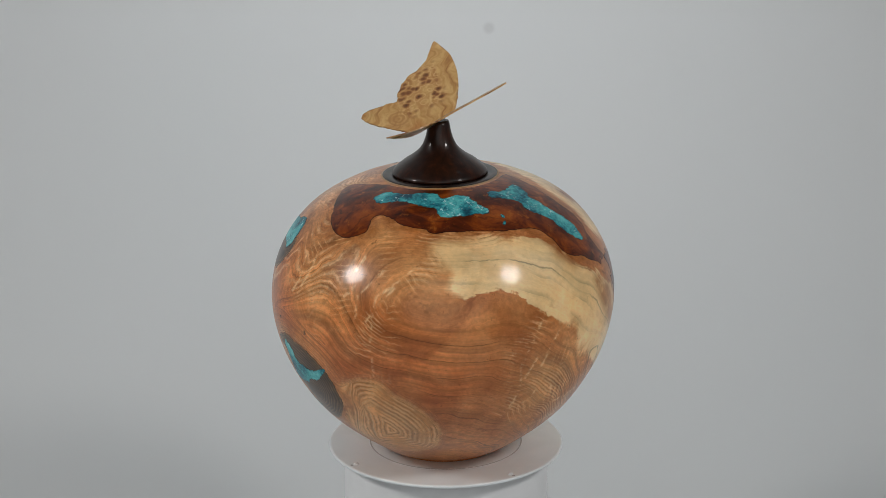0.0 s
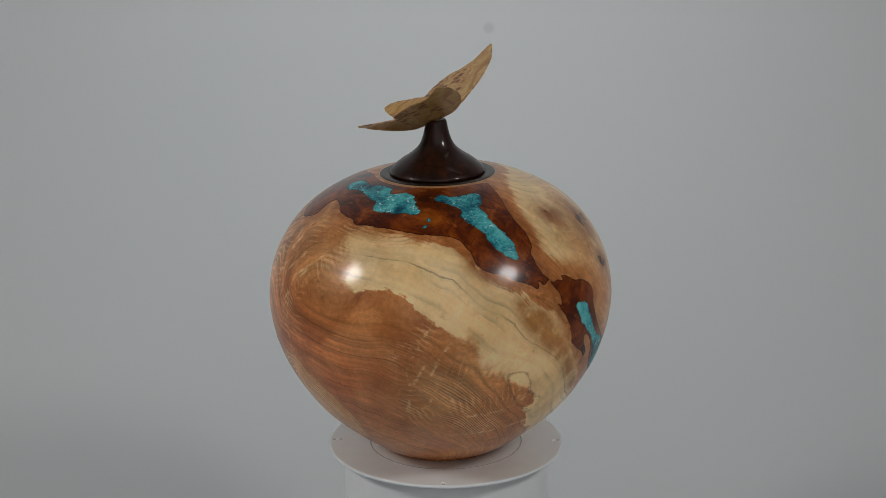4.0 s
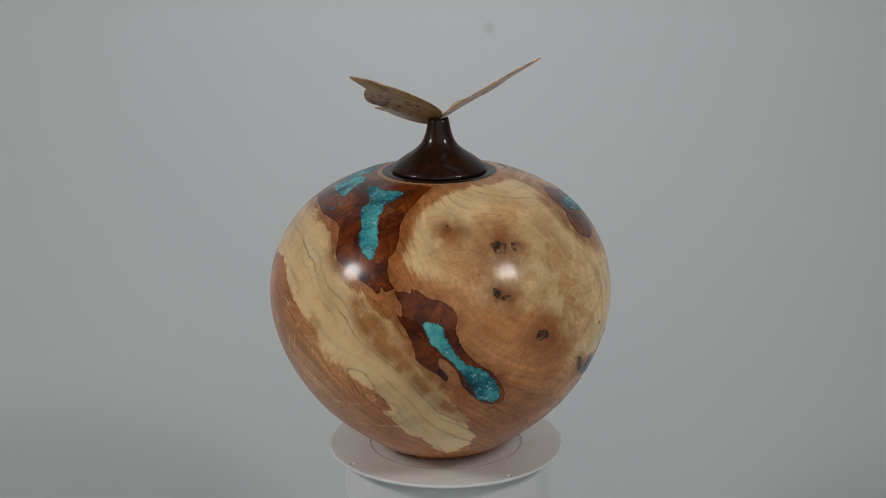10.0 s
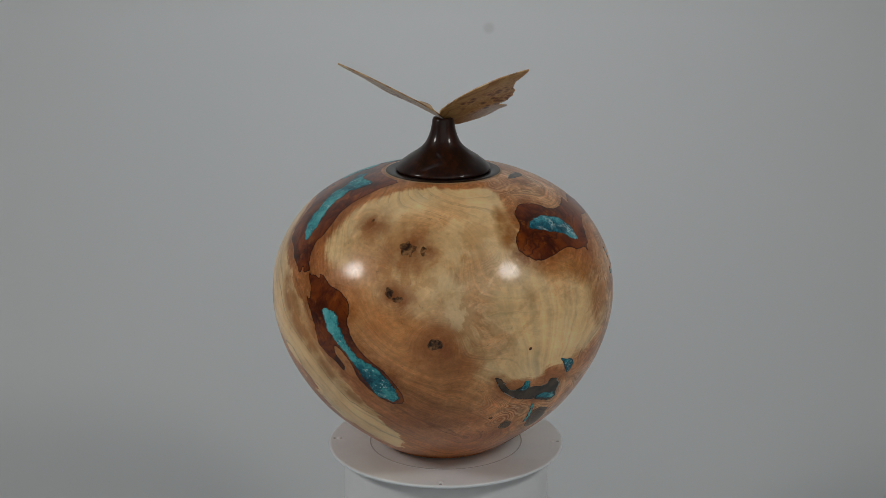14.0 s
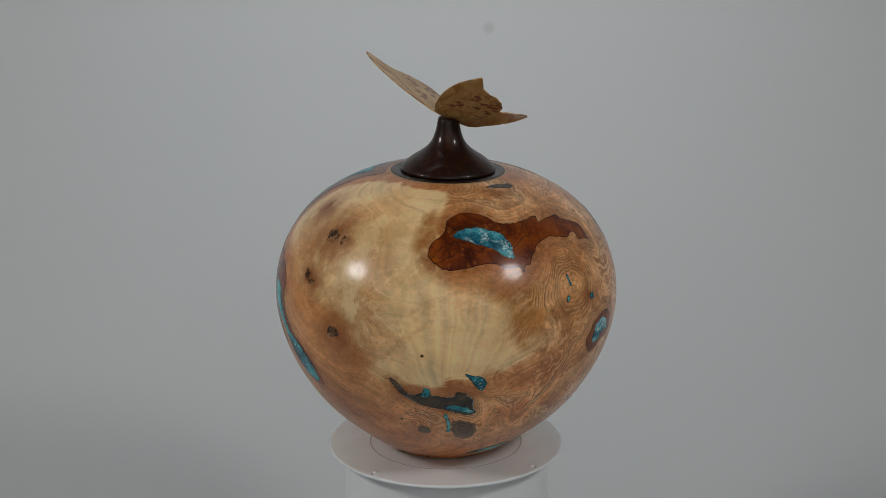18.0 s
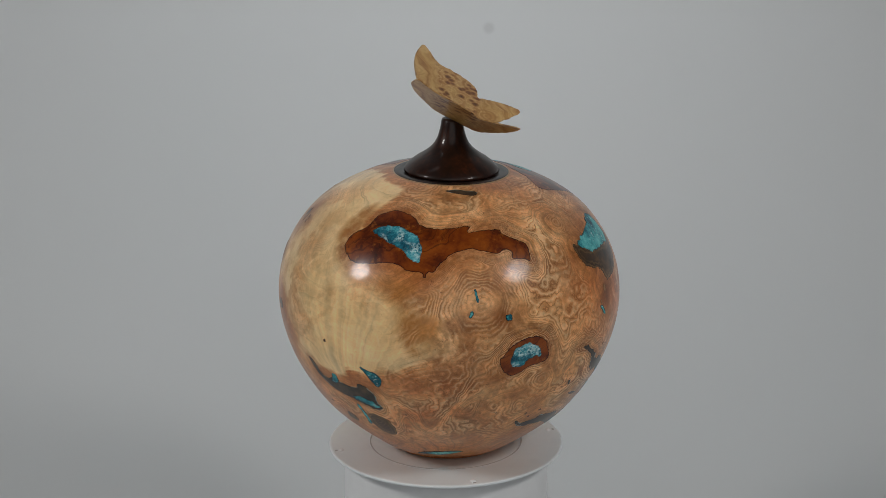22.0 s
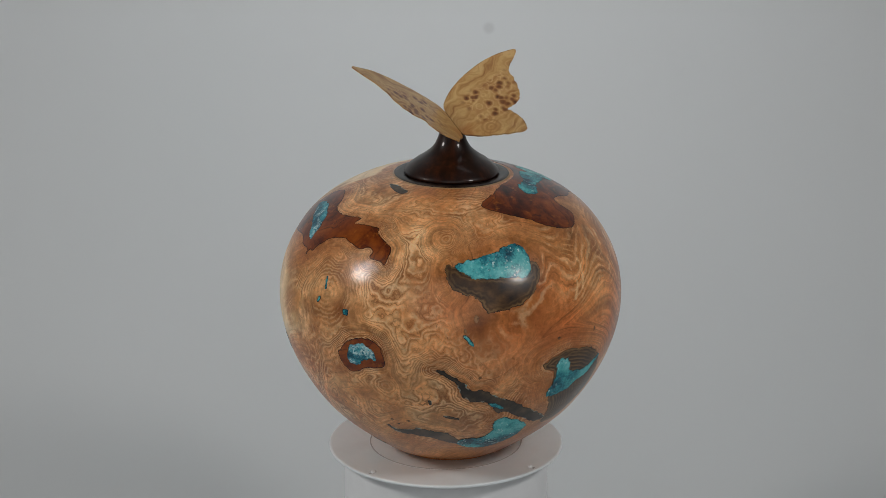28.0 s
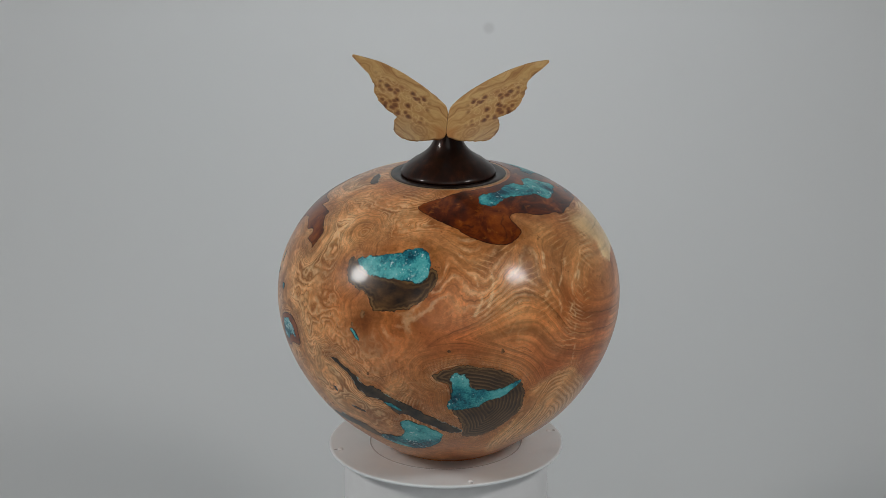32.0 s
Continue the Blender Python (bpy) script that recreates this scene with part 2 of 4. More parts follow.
def crack_filling():
    n = Nodes("dark_crack_filling")
    p = n.where()
    edge = n.attr("edge")
    col = n.ramp(n.noise(p, 85, 4, 0.62), (0.38, (0.020, 0.015, 0.012)), (0.52, (0.055, 0.038, 0.026)), (0.68, (0.125, 0.080, 0.044)))
    seam = n.ramp(n.noise(p, 120, 3), (0.42, (0.008, 0.006, 0.005)), (0.53, (0.014, 0.010, 0.008)), (0.60, (0.42, 0.40, 0.32)), (0.68, (0.12, 0.40, 0.44)))
    col = n.mix(n.span(edge, -0.75, -0.25, 0.0, 0.95), col, seam)
    lacquer(n)
    return n.done(Base_Color=col)


def knot_wood():
    n = Nodes("black_brown_knot")
    p = n.where()
    edge = n.attr("edge")
    m = n.noise(p, 230, 4, 0.65)
    col = n.ramp(m, (0.40, (0.030, 0.012, 0.005)), (0.50, (0.16, 0.072, 0.026)), (0.60, (0.37, 0.190, 0.080)))
    col = n.mix(n.span(edge, -0.8, 0.0, 0.0, 0.55), col, (0.20, 0.085, 0.030))
    lacquer(n)
    return n.done(Base_Color=col)


def turquoise_material(name, stops, white):
    n = Nodes(name)
    p = n.where()
    edge = n.attr("edge")
    grain = n.cells(p, 1150, "Color")
    pick = n.node("ShaderNodeSeparateColor", i0=grain)
    lump = n.math("MULTIPLY_ADD", n.math("SUBTRACT", pick, 0.5), 0.09, n.noise(p, 58, 4, 0.6))
    col = n.ramp(lump, *stops)
    col = n.mix(n.span(n.noise(p, 480, 3, 0.7), 0.58, 0.68, 0.0, 0.4), col, (0.006, 0.075, 0.105))
    chance = n.math("MULTIPLY", n.span(n.noise(p, 130, 3, 0.7), 0.45, 0.65), n.span(n.node("ShaderNodeSeparateColor", 1, i0=grain), 1.0 - white, 1.0 - 0.5 * white))
    col = n.mix(n.math("MULTIPLY", chance, 0.9), col, (0.66, 0.88, 0.88))
    col = n.mix(n.math("MULTIPLY", n.span(edge, -0.9, -0.1), n.span(n.noise(p, 260, 3), 0.40, 0.56, 0.25, 1.0)), col, (0.004, 0.022, 0.032))
    n.done(Roughness=0.4, Specular_IOR_Level=0.25, Coat_Weight=0.2, Coat_Roughness=0.13)
    return n.done(Base_Color=col, Normal=n.bump(n.noise(p, 480, 3, 0.7), 0.06, 0.0003))


def rosewood():
    n = Nodes("dark_polished_rosewood", Roughness=0.42, Specular_IOR_Level=0.2, Coat_Weight=0.42, Coat_Roughness=0.09)
    p = n.where()
    grain = n.noise(n.scaled(p, (1, 1, 0.2)), 260, 5, 0.65)
    col = n.ramp(grain, (0.3, (0.007, 0.002, 0.0015)), (0.52, (0.026, 0.0065, 0.0022)), (0.75, (0.062, 0.015, 0.004)))
    col = n.mix(n.span(n.noise(p, 22, 2), 0.45, 0.6, 0.0, 0.6), col, (0.009, 0.004, 0.003))
    return n.done(Base_Color=col, Normal=n.bump(grain, 0.03, 0.0002))


def ebony():
    n = Nodes("black_ebony", Roughness=0.4, Specular_IOR_Level=0.25, Coat_Weight=0.4, Coat_Roughness=0.12)
    col = n.mix(n.span(n.noise(n.where(), 130, 4), 0.35, 0.7), (0.006, 0.004, 0.003), (0.034, 0.017, 0.010))
    return n.done(Base_Color=col)


def wing_burl():
    n = Nodes("spotted_burl_veneer", Roughness=0.42, Specular_IOR_Level=0.5, Coat_Weight=0.35, Coat_Roughness=0.22)
    w = n.attr("wing", "Vector")
    a, b = (n.node("ShaderNodeSeparateXYZ", k, i0=w) for k in range(2))
    lean = n.math("MULTIPLY_ADD", b, -0.62, a)
    flow = n.math("MULTIPLY_ADD", n.noise(w, 0.05, 2.0), 10.0, n.math("MULTIPLY", lean, 0.26))
    grain = n.noise(n.xyz(flow, n.math("MULTIPLY", b, 0.05), 0.0), 0.8, 3)
    col = n.ramp(grain, (0.3, (0.32, 0.135, 0.034)), (0.44, (0.50, 0.270, 0.084)), (0.60, (0.64, 0.405, 0.155)), (0.78, (0.74, 0.52, 0.25)))
    warp = n.node("ShaderNodeTexNoise", "Color", Vector=w, Scale=0.16)
    place = n.node("ShaderNodeVectorMath", props={"operation": "MULTIPLY_ADD"}, i0=warp, i1=(3.0, 3.0, 0.0), i2=n.scaled(w, (0.95, 1.12, 0.0)))
    zone = n.math("MULTIPLY", n.span(b, 10.0, 15.0), n.math("MULTIPLY", n.span(b, 42.0, 48.0, 1.0, 0.0), n.math("MULTIPLY", n.span(a, -3.0, 2.0), n.span(n.math("MULTIPLY_ADD", b, -0.25, a), 18.0, 23.0, 1.0, 0.0))))
    # warm clouded ground, pale curling lines round every eye, and soft brown eyes
    col = n.mix(n.math("MULTIPLY", zone, n.span(n.noise(w, 0.14, 3), 0.40, 0.6, 0.0, 0.55)), col, (0.46, 0.215, 0.068))
    eyes = n.cells(place, 0.215)
    halo = n.math("PINGPONG", n.math("MULTIPLY", eyes, 2.4), 0.5)
    col = n.mix(n.math("MULTIPLY", zone, n.span(halo, 0.30, 0.5, 0.0, 0.55)), col, (0.76, 0.53, 0.24))
    col = n.mix(n.math("MULTIPLY", zone, n.span(eyes, 0.26, 0.50, 0.95, 0.0)), col, (0.20, 0.062, 0.014))
    col = n.mix(n.math("MULTIPLY", zone, n.span(eyes, 0.06, 0.26, 0.9, 0.0)), col, (0.060, 0.019, 0.006))
    # one pale whirl on each hind wing
    curl = n.node("ShaderNodeVectorMath", "Value", props={"operation": "DISTANCE"}, i0=place, i1=(-4.0, 20.0, 0.0))
    near = n.span(curl, 5.5, 9.0, 1.0, 0.0)
    col = n.mix(n.math("MULTIPLY", near, n.span(n.math("PINGPONG", n.math("MULTIPLY", curl, 0.36), 0.5), 0.1, 0.4, 0.6, 0.0)), col, (0.40, 0.185, 0.055))
    rough = n.noise(w, 0.5, 4, 0.6)
    col = n.mix(n.span(rough, 0.48, 0.72, 0.0, 0.3), col, (0.42, 0.20, 0.058))
    # orange heart by the spine, and a burnt edge
    col = n.mix(n.span(n.math("MAXIMUM", b, n.math("MULTIPLY", a, 2.0)), 12.0, 2.0, 0.0, 0.6), col, (0.46, 0.175, 0.034))
    col = n.mix(n.span(b, 0.5, 0.2, 0.0, 0.8), col, (0.05, 0.018, 0.007))
    col = n.mix(n.math("MULTIPLY", n.span(n.attr("edge"), -0.9, -0.1), n.span(n.noise(w, 0.11, 3), 0.46, 0.62, 0.0, 0.7)), col, (0.16, 0.062, 0.018))
    return n.done(Base_Color=col, Normal=n.bump(rough, 0.08, 0.0003))


def white_plastic(name, shade, rough):
    n = Nodes(name, Roughness=rough)
    p = n.where()
    col = n.mix(n.span(n.noise(p, 30, 4), 0.4, 0.7), shade, tuple(c * 0.93 for c in shade))
    return n.done(Base_Color=col, Normal=n.bump(n.noise(p, 900, 2), 0.03, 0.0001))


def plain_material(name, shade, rough):
    n = Nodes(name, Roughness=rough)
    col = n.mix(n.noise(n.where(), 60, 3), shade, tuple(c * 0.8 for c in shade))
    return n.done(Base_Color=col)


PAPER, WALL = paper_material(), wall_material()
WOOD, AMBER, BARK, CRACK, KNOT, TURQUOISE = vase_wood(), amber_wood("dark_amber_wood", 0.0), bark_wood("dark_bark_inclusion", 0.0), crack_filling(), knot_wood(), turquoise_material(
    "crushed_turquoise_resin", [(0.36, (0.004, 0.060, 0.100)), (0.46, (0.016, 0.22, 0.28)), (0.55, (0.075, 0.47, 0.50)), (0.70, (0.19, 0.65, 0.66))], 0.16)
WHITE_BLUE = turquoise_material(
    "white_flecked_turquoise_resin", [(0.36, (0.004, 0.055, 0.095)), (0.46, (0.014, 0.17, 0.24)), (0.56, (0.07, 0.40, 0.48)), (0.68, (0.30, 0.68, 0.74))], 0.9)
BRIGHT_AMBER = amber_wood("bright_amber_wood", 0.07)
STRIPED = bark_wood("striped_bark_wood", 1.0)
ROSEWOOD, EBONY, WING = rosewood(), ebony(), wing_burl()
PLATTER, BASE = white_plastic("satin_white_plastic", (0.90, 0.96, 0.99), 0.4), white_plastic("gloss_white_plastic", (0.88, 0.90, 0.92), 0.3)
GREY_LINE, GAP_BLACK = plain_material("grey_groove", (0.52, 0.53, 0.54), 0.7), plain_material("gap_black", (0.012, 0.012, 0.012), 0.8)
PALE_RIM = plain_material("pale_rim_wood", (0.46, 0.28, 0.13), 0.35)


# ---- mesh helpers ----
def part(name, mesh, material, parent=None, label=""):
    mesh.materials.append(material)
    ob = new(name, mesh)
    ob.parent = parent
    return tagged(ob, label)


def solid(name, verts, faces, smooth=True):
    mesh = bpy.data.meshes.new(name)
    mesh.from_pydata([tuple(map(float, v)) for v in verts], [], faces)
    mesh.polygons.foreach_set("use_smooth", [smooth] * len(mesh.polygons))
    mesh.update()
    return mesh


def turned(name, profile, count=96, sharp=40):
    """A closed turned shape from (radius, height) pairs in millimetres, from below to above."""
    verts, faces = [], []
    n = len(profile)
    for i in range(count):
        a = 2 * math.pi * i / count
        verts += [(r * math.cos(a) / 1000, r * math.sin(a) / 1000, z / 1000) for r, z in profile]
    for i in range(count):
        j = (i + 1) % count
        faces += [(i * n + k, j * n + k, j * n + k + 1, i * n + k + 1) for k in range(n - 1)]
    mesh = solid(name, verts, faces)
    bm = bmesh.new()
    bm.from_mesh(mesh)
    bmesh.ops.remove_doubles(bm, verts=bm.verts, dist=1e-7)
    for e in bm.edges:
        if len(e.link_faces) == 2 and e.calc_face_angle(0) > radians(sharp):
            e.smooth = False
    bm.to_mesh(mesh)
    bm.free()
    return mesh


def table_noise(p, seed=0):
    """Smooth lattice noise in -1..1 at the points p, an array of n x 3."""
    table = np.random.RandomState(11 + seed).uniform(-1, 1, 4096)
    q = np.floor(p).astype(int)
    f = p - q
    f = f * f * (3 - 2 * f)
    total = 0.0
    for dx in (0, 1):
        for dy in (0, 1):
            for dz in (0, 1):
                k = ((q[:, 0] + dx) * 73 + (q[:, 1] + dy) * 179 + (q[:, 2] + dz) * 283) % 4096
                w = np.where(dx, f[:, 0], 1 - f[:, 0]) * np.where(dy, f[:, 1], 1 - f[:, 1]) * np.where(dz, f[:, 2], 1 - f[:, 2])
                total = total + w * table[k]
    return total


def rounded(outline, times=1):
    """Cuts the corners of a closed outline."""
    p = np.array(outline, float)
    for _ in range(times):
        q = np.roll(p, -1, axis=0)
        p = np.stack([0.8 * p + 0.2 * q, 0.2 * p + 0.8 * q], 1).reshape(-1, 2)
    return p


def inside_distance(x, y, outline):
    """Distance of the points to a closed outline, negative inside."""
    best, odd = np.full(x.shape, 1e9), np.zeros(x.shape, bool)
    for (ax, ay), (bx, by) in zip(outline, np.roll(outline, -1, axis=0)):
        dx, dy = bx - ax, by - ay
        t = np.clip(((x - ax) * dx + (y - ay) * dy) / (dx * dx + dy * dy + 1e-12), 0, 1)
        best = np.minimum(best, np.hypot(x - ax - t * dx, y - ay - t * dy))
        odd ^= ((ay > y) != (by > y)) & (x < ax + (y - ay) * dx / (dy if abs(dy) > 1e-12 else 1e-12))
    return np.where(odd, -best, best)


def cut_sheet(name, field, box, step, place, depth, both=False, extra=None):
    """A sheet cut out of a surface where field(u, v) < 0, with its edge turned down by depth (or a full back)."""
    us = np.linspace(box[0], box[1], max(4, int((box[1] - box[0]) / step)))
    vs = np.linspace(box[2], box[3], max(4, int((box[3] - box[2]) / step)))
    gu, gv = np.meshgrid(us, vs, indexing="ij")
    f = field(gu.ravel(), gv.ravel()).reshape(gu.shape)
    f = np.where(np.abs(f) < 1e-4, 1e-4, f)
    points, index, faces = [], {}, []

    def corner(i, j):
        if (i, j) not in index:
            index[i, j] = len(points)
            points.append((us[i], vs[j]))
        return index[i, j]

    def crossing(a, b):
        key = (a, b) if a < b else (b, a)
        if key not in index:
            (i, j), (k, l) = key
            t = f[i, j] / (f[i, j] - f[k, l])
            index[key] = len(points)
            points.append((us[i] + t * (us[k] - us[i]), vs[j] + t * (vs[l] - vs[j])))
        return index[key]

    low = np.minimum(np.minimum(f[:-1, :-1], f[1:, :-1]), np.minimum(f[:-1, 1:], f[1:, 1:]))
    for i, j in zip(*np.where(low < 0)):
        ring = [(i, j), (i + 1, j), (i + 1, j + 1), (i, j + 1)]
        face = []
        for a, b in zip(ring, ring[1:] + ring[:1]):
            if f[a] < 0:
                face.append(corner(*a))
            if (f[a] < 0) != (f[b] < 0):
                face.append(crossing(a, b))
        if len(face) >= 3:
            faces.append(tuple(face))
    uv = np.array(points)
    xyz, nor = place(uv[:, 0], uv[:, 1])
    count, seen = len(uv), {}
    for face in faces:
        for a, b in zip(face, face[1:] + face[:1]):
            seen[a, b] = 1
    border = [(a, b) for a, b in seen if (b, a) not in seen]
    verts = np.concatenate([xyz, xyz - nor * depth])
    every = list(faces) + [(b, a, a + count, b + count) for a, b in border]
    if both:
        every += [tuple(k + count for k in reversed(face)) for face in faces]
    mesh = solid(name, verts, every)
    used = np.zeros(len(verts), bool)
    for face in every:
        used[list(face)] = True
    rim = {tuple(sorted(e)) for e in border} | {(a + count if a < b else b + count, b + count if a < b else a + count) for a, b in border}
    for e in mesh.edges:
        if tuple(sorted(e.vertices)) in rim:
            e.use_edge_sharp = True
    values = {"edge": np.tile(field(uv[:, 0], uv[:, 1]), 2)}
    for key, value in (extra(uv[:, 0], uv[:, 1]) if extra else {}).items():
        values[key] = np.concatenate([value, value])
    for key, value in values.items():
        vector = value.ndim == 2
        layer = mesh.attributes.new(key, "FLOAT_VECTOR" if vector else "FLOAT", "POINT")
        layer.data.foreach_set("vector" if vector else "value", value.astype(np.float32).ravel())
    if not both:
        bm = bmesh.new()
        bm.from_mesh(mesh)
        bmesh.ops.delete(bm, geom=[v for v in bm.verts if not v.link_faces], context="VERTS")
        bm.to_mesh(mesh)
        bm.free()
    return mesh


# ---- the studio ----
def studio():
    rows = [(-1.9, FLOOR), (-0.6, FLOOR), (0.10, FLOOR)]
    rows += [(0.10 + 0.45 * math.sin(a), FLOOR + 0.45 - 0.45 * math.cos(a)) for a in np.linspace(0.05, math.pi / 2, 24)]
    rows += [(0.55, 1.2), (0.55, 2.2)]
    xs = np.linspace(-1.5, 1.5, 13)
    verts = [(x, y, z) for y, z in rows for x in xs]
    m = len(xs)
    faces = [(i * m + k, i * m + k + 1, (i + 1) * m + k + 1, (i + 1) * m + k) for i in range(len(rows) - 1) for k in range(m - 1)]
    sweep = part("backdrop", solid("backdrop", verts, faces), PAPER)
    tagged(sweep, "pale grey paper sweep curving up behind the turntable", "backdrop", kind="structure")

    def slab(name, lo, hi, label, category):
        x0, y0, z0 = lo
        x1, y1, z1 = hi
        v = [(x, y, z) for x in (x0, x1) for y in (y0, y1) for z in (z0, z1)]
        f = [(0, 1, 3, 2), (4, 6, 7, 5), (0, 4, 5, 1), (2, 3, 7, 6), (0, 2, 6, 4), (1, 5, 7, 3)]
        tagged(part(name, solid(name, v, f, False), WALL), label, category, kind="structure")

    # unseen walls and ceiling, added to close the room and set the bounce
    slab("wall_west", (-1.6, -2.0, FLOOR - 0.1), (-1.5, 0.65, 2.3), "plain matt mid-grey wall added out of view", "wall")
    slab("wall_east", (1.5, -2.0, FLOOR - 0.1), (1.6, 0.65, 2.3), "plain matt mid-grey wall added out of view", "wall")
    slab("wall_south", (-1.5, -2.0, FLOOR - 0.1), (1.5, -1.9, 2.3), "plain matt mid-grey wall added out of view", "wall")
    slab("ceiling", (-1.5, -1.9, 2.2), (1.5, 0.65, 2.3), "plain matt mid-grey ceiling added out of view", "ceiling")


# ---- the turntable ----
def turntable():
    thing = tagged(new("turntable"), "small round white motor turntable with a flat platter", "turntable")
    part("base", turned("base", [(0, 1000 * FLOOR), (59.6, 1000 * FLOOR), (60.3, 1000 * FLOOR + 0.8), (60.3, 44.6), (59.9, 45.4), (59.0, 45.8), (0, 45.8)]), BASE, thing, "tall upright white plastic drum")
    # black ring stands in for the shade in the gap under the platter
    part("gap_shade_ring", turned("gap_shade_ring", [(40, 45.8), (62.0, 46.0), (62.6, 46.5), (62.6, 48.2), (40, 48.3)]), GAP_BLACK, thing, "thin black ring standing in for the shaded gap under the platter")
    platter = part("platter", turned("platter", [(0, -1.7), (68.0, -1.7), (68.7, -1.5), (69.0, -1.0), (69.0, -0.4), (68.7, 0.0), (68.1, 0.2), (67.3, 0.12), (66.8, 0.0), (0, 0.0)], 160), PLATTER, thing, "satin white disc with a raised rim")
    platter.location = (0, 0, TOP)
    part("centre_line", turned("centre_line", [(44.3, -0.2), (44.3, 0.12), (45.0, 0.12), (45.0, -0.2)], 128), GREY_LINE, platter, "fine grey circle round the middle")
    for k in range(4):
        a = radians(35.3 + 90 * k)
        stud = part("stud", turned("stud", [(0, 0.9), (0.8, 0.85), (1.4, 0.5), (1.7, 0.0), (1.7, -0.4)][::-1], 20), BASE, platter)
        stud.location = (0.0633 * math.cos(a), 0.0633 * math.sin(a), 0)
        dot = part("pin_hole", turned("pin_hole", [(0.9, -0.3), (0.9, 0.1), (0, 0.1)], 16), GREY_LINE, platter)
        dot.location = (0.0662 * math.cos(a), 0.0662 * math.sin(a), 0)
    return thing, platter


# ---- the vase ----
# outer profile, millimetres: radius over height
FOOT = [(4.0, 0.5), (31.6, 0.2), (32.6, 0.5), (34.2, 3.8), (35.6, 4.5)]
SIDE = [(41.0, 5.2), (47.6, 10), (54.4, 15), (60.7, 20), (66.5, 25), (71.6, 30), (75.8, 35), (79.4, 40), (82.7, 45), (85.8, 50), (88.6, 55),
        (91.1, 60), (94.8, 70), (97.5, 80), (98.8, 90), (98.6, 100), (97.1, 110), (93.9, 120), (88.5, 130), (81.2, 140), (75.9, 145), (69.3, 150),
        (60.5, 155), (50.0, 159.8), (42.0, 162.3), (35.0, 163.6)]


def smooth_side():
    p = np.array(SIDE)
    for _ in range(4):
        d = np.concatenate([[0], np.cumsum(np.hypot(*np.diff(p, axis=0).T))])
        t = np.linspace(0, d[-1], 400)
        p = np.stack([np.interp(t, d, p[:, k]) for k in (0, 1)], 1)
        q = p.copy()
        for w in range(1, 9):
            lo, hi = np.clip(np.arange(400) - w, 0, 399), np.clip(np.arange(400) + w, 0, 399)
            both = np.minimum(np.arange(400), 399 - np.arange(400)) >= w
            q = np.where(both[:, None], q + p[lo] + p[hi], q + 2 * p)
        p = q / 17
    d = np.concatenate([[0], np.cumsum(np.hypot(*np.diff(p, axis=0).T))])
    return p, d


CURVE, ARC = smooth_side()
SLOPE = np.gradient(CURVE, ARC, axis=0)


def arc_at(h):
    return np.interp(h, CURVE[:, 1], ARC)


def on_vase(lift):
    """Turns (degrees, arc in mm) into places and normals on the vase, lifted by so many mm."""
    def place(lon, s):
        r, h = np.interp(s, ARC, CURVE[:, 0]), np.interp(s, ARC, CURVE[:, 1])
        dr, dh = np.interp(s, ARC, SLOPE[:, 0]), np.interp(s, ARC, SLOPE[:, 1])
        a = np.radians(lon)
        n = np.stack([np.cos(a) * dh, np.sin(a) * dh, -dr], 1)
        n /= np.linalg.norm(n, axis=1)[:, None]
        return np.stack([r * np.cos(a), r * np.sin(a), h], 1) / 1000 + n * lift / 1000, n
    return place


def turn_gap(lon, middle):
    return (lon - middle + 180) % 360 - 180


def patch_field(outline, rough=0.0, seed=0, soft=2):
    """The signed distance, in mm along the skin, to an outline of (degrees, height in mm)."""
    p = rounded([(a, arc_at(h)) for a, h in outline], soft)
    middle = p[:, 0].mean()
    scale = np.radians(np.interp(p[:, 1].mean(), ARC, CURVE[:, 0]))
    flat = np.stack([(p[:, 0] - middle) * scale, p[:, 1]], 1)
    span, low, high = np.abs(flat[:, 0]).max(), p[:, 1].min(), p[:, 1].max()

    def field(lon, s):
        x = turn_gap(lon, middle) * scale
        near = (np.abs(x) < span + 42) & (s > low - 42) & (s < high + 42)
        d = np.full(x.shape, 60.0)
        d[near] = inside_distance(x[near], s[near], flat)
        if rough:
            q = np.stack([x, s, np.full(x.shape, 7.3 * seed)], 1)
            d = d + rough * (table_noise(q * 0.42, seed) + 0.55 * table_noise(q * 1.0, seed + 1) + 0.3 * table_noise(q * 2.3, seed + 2))
        return d
    field.box = (p[:, 0].min() - 4, p[:, 0].max() + 4, max(p[:, 1].min() - 3.5, 0.5), min(p[:, 1].max() + 3.5, ARC[-1] - 0.3))
    field.scale = scale
    return field


# dark amber heart, one outline per stretch: (degrees, height)
AMBERS = [[] for _ in range(3)]
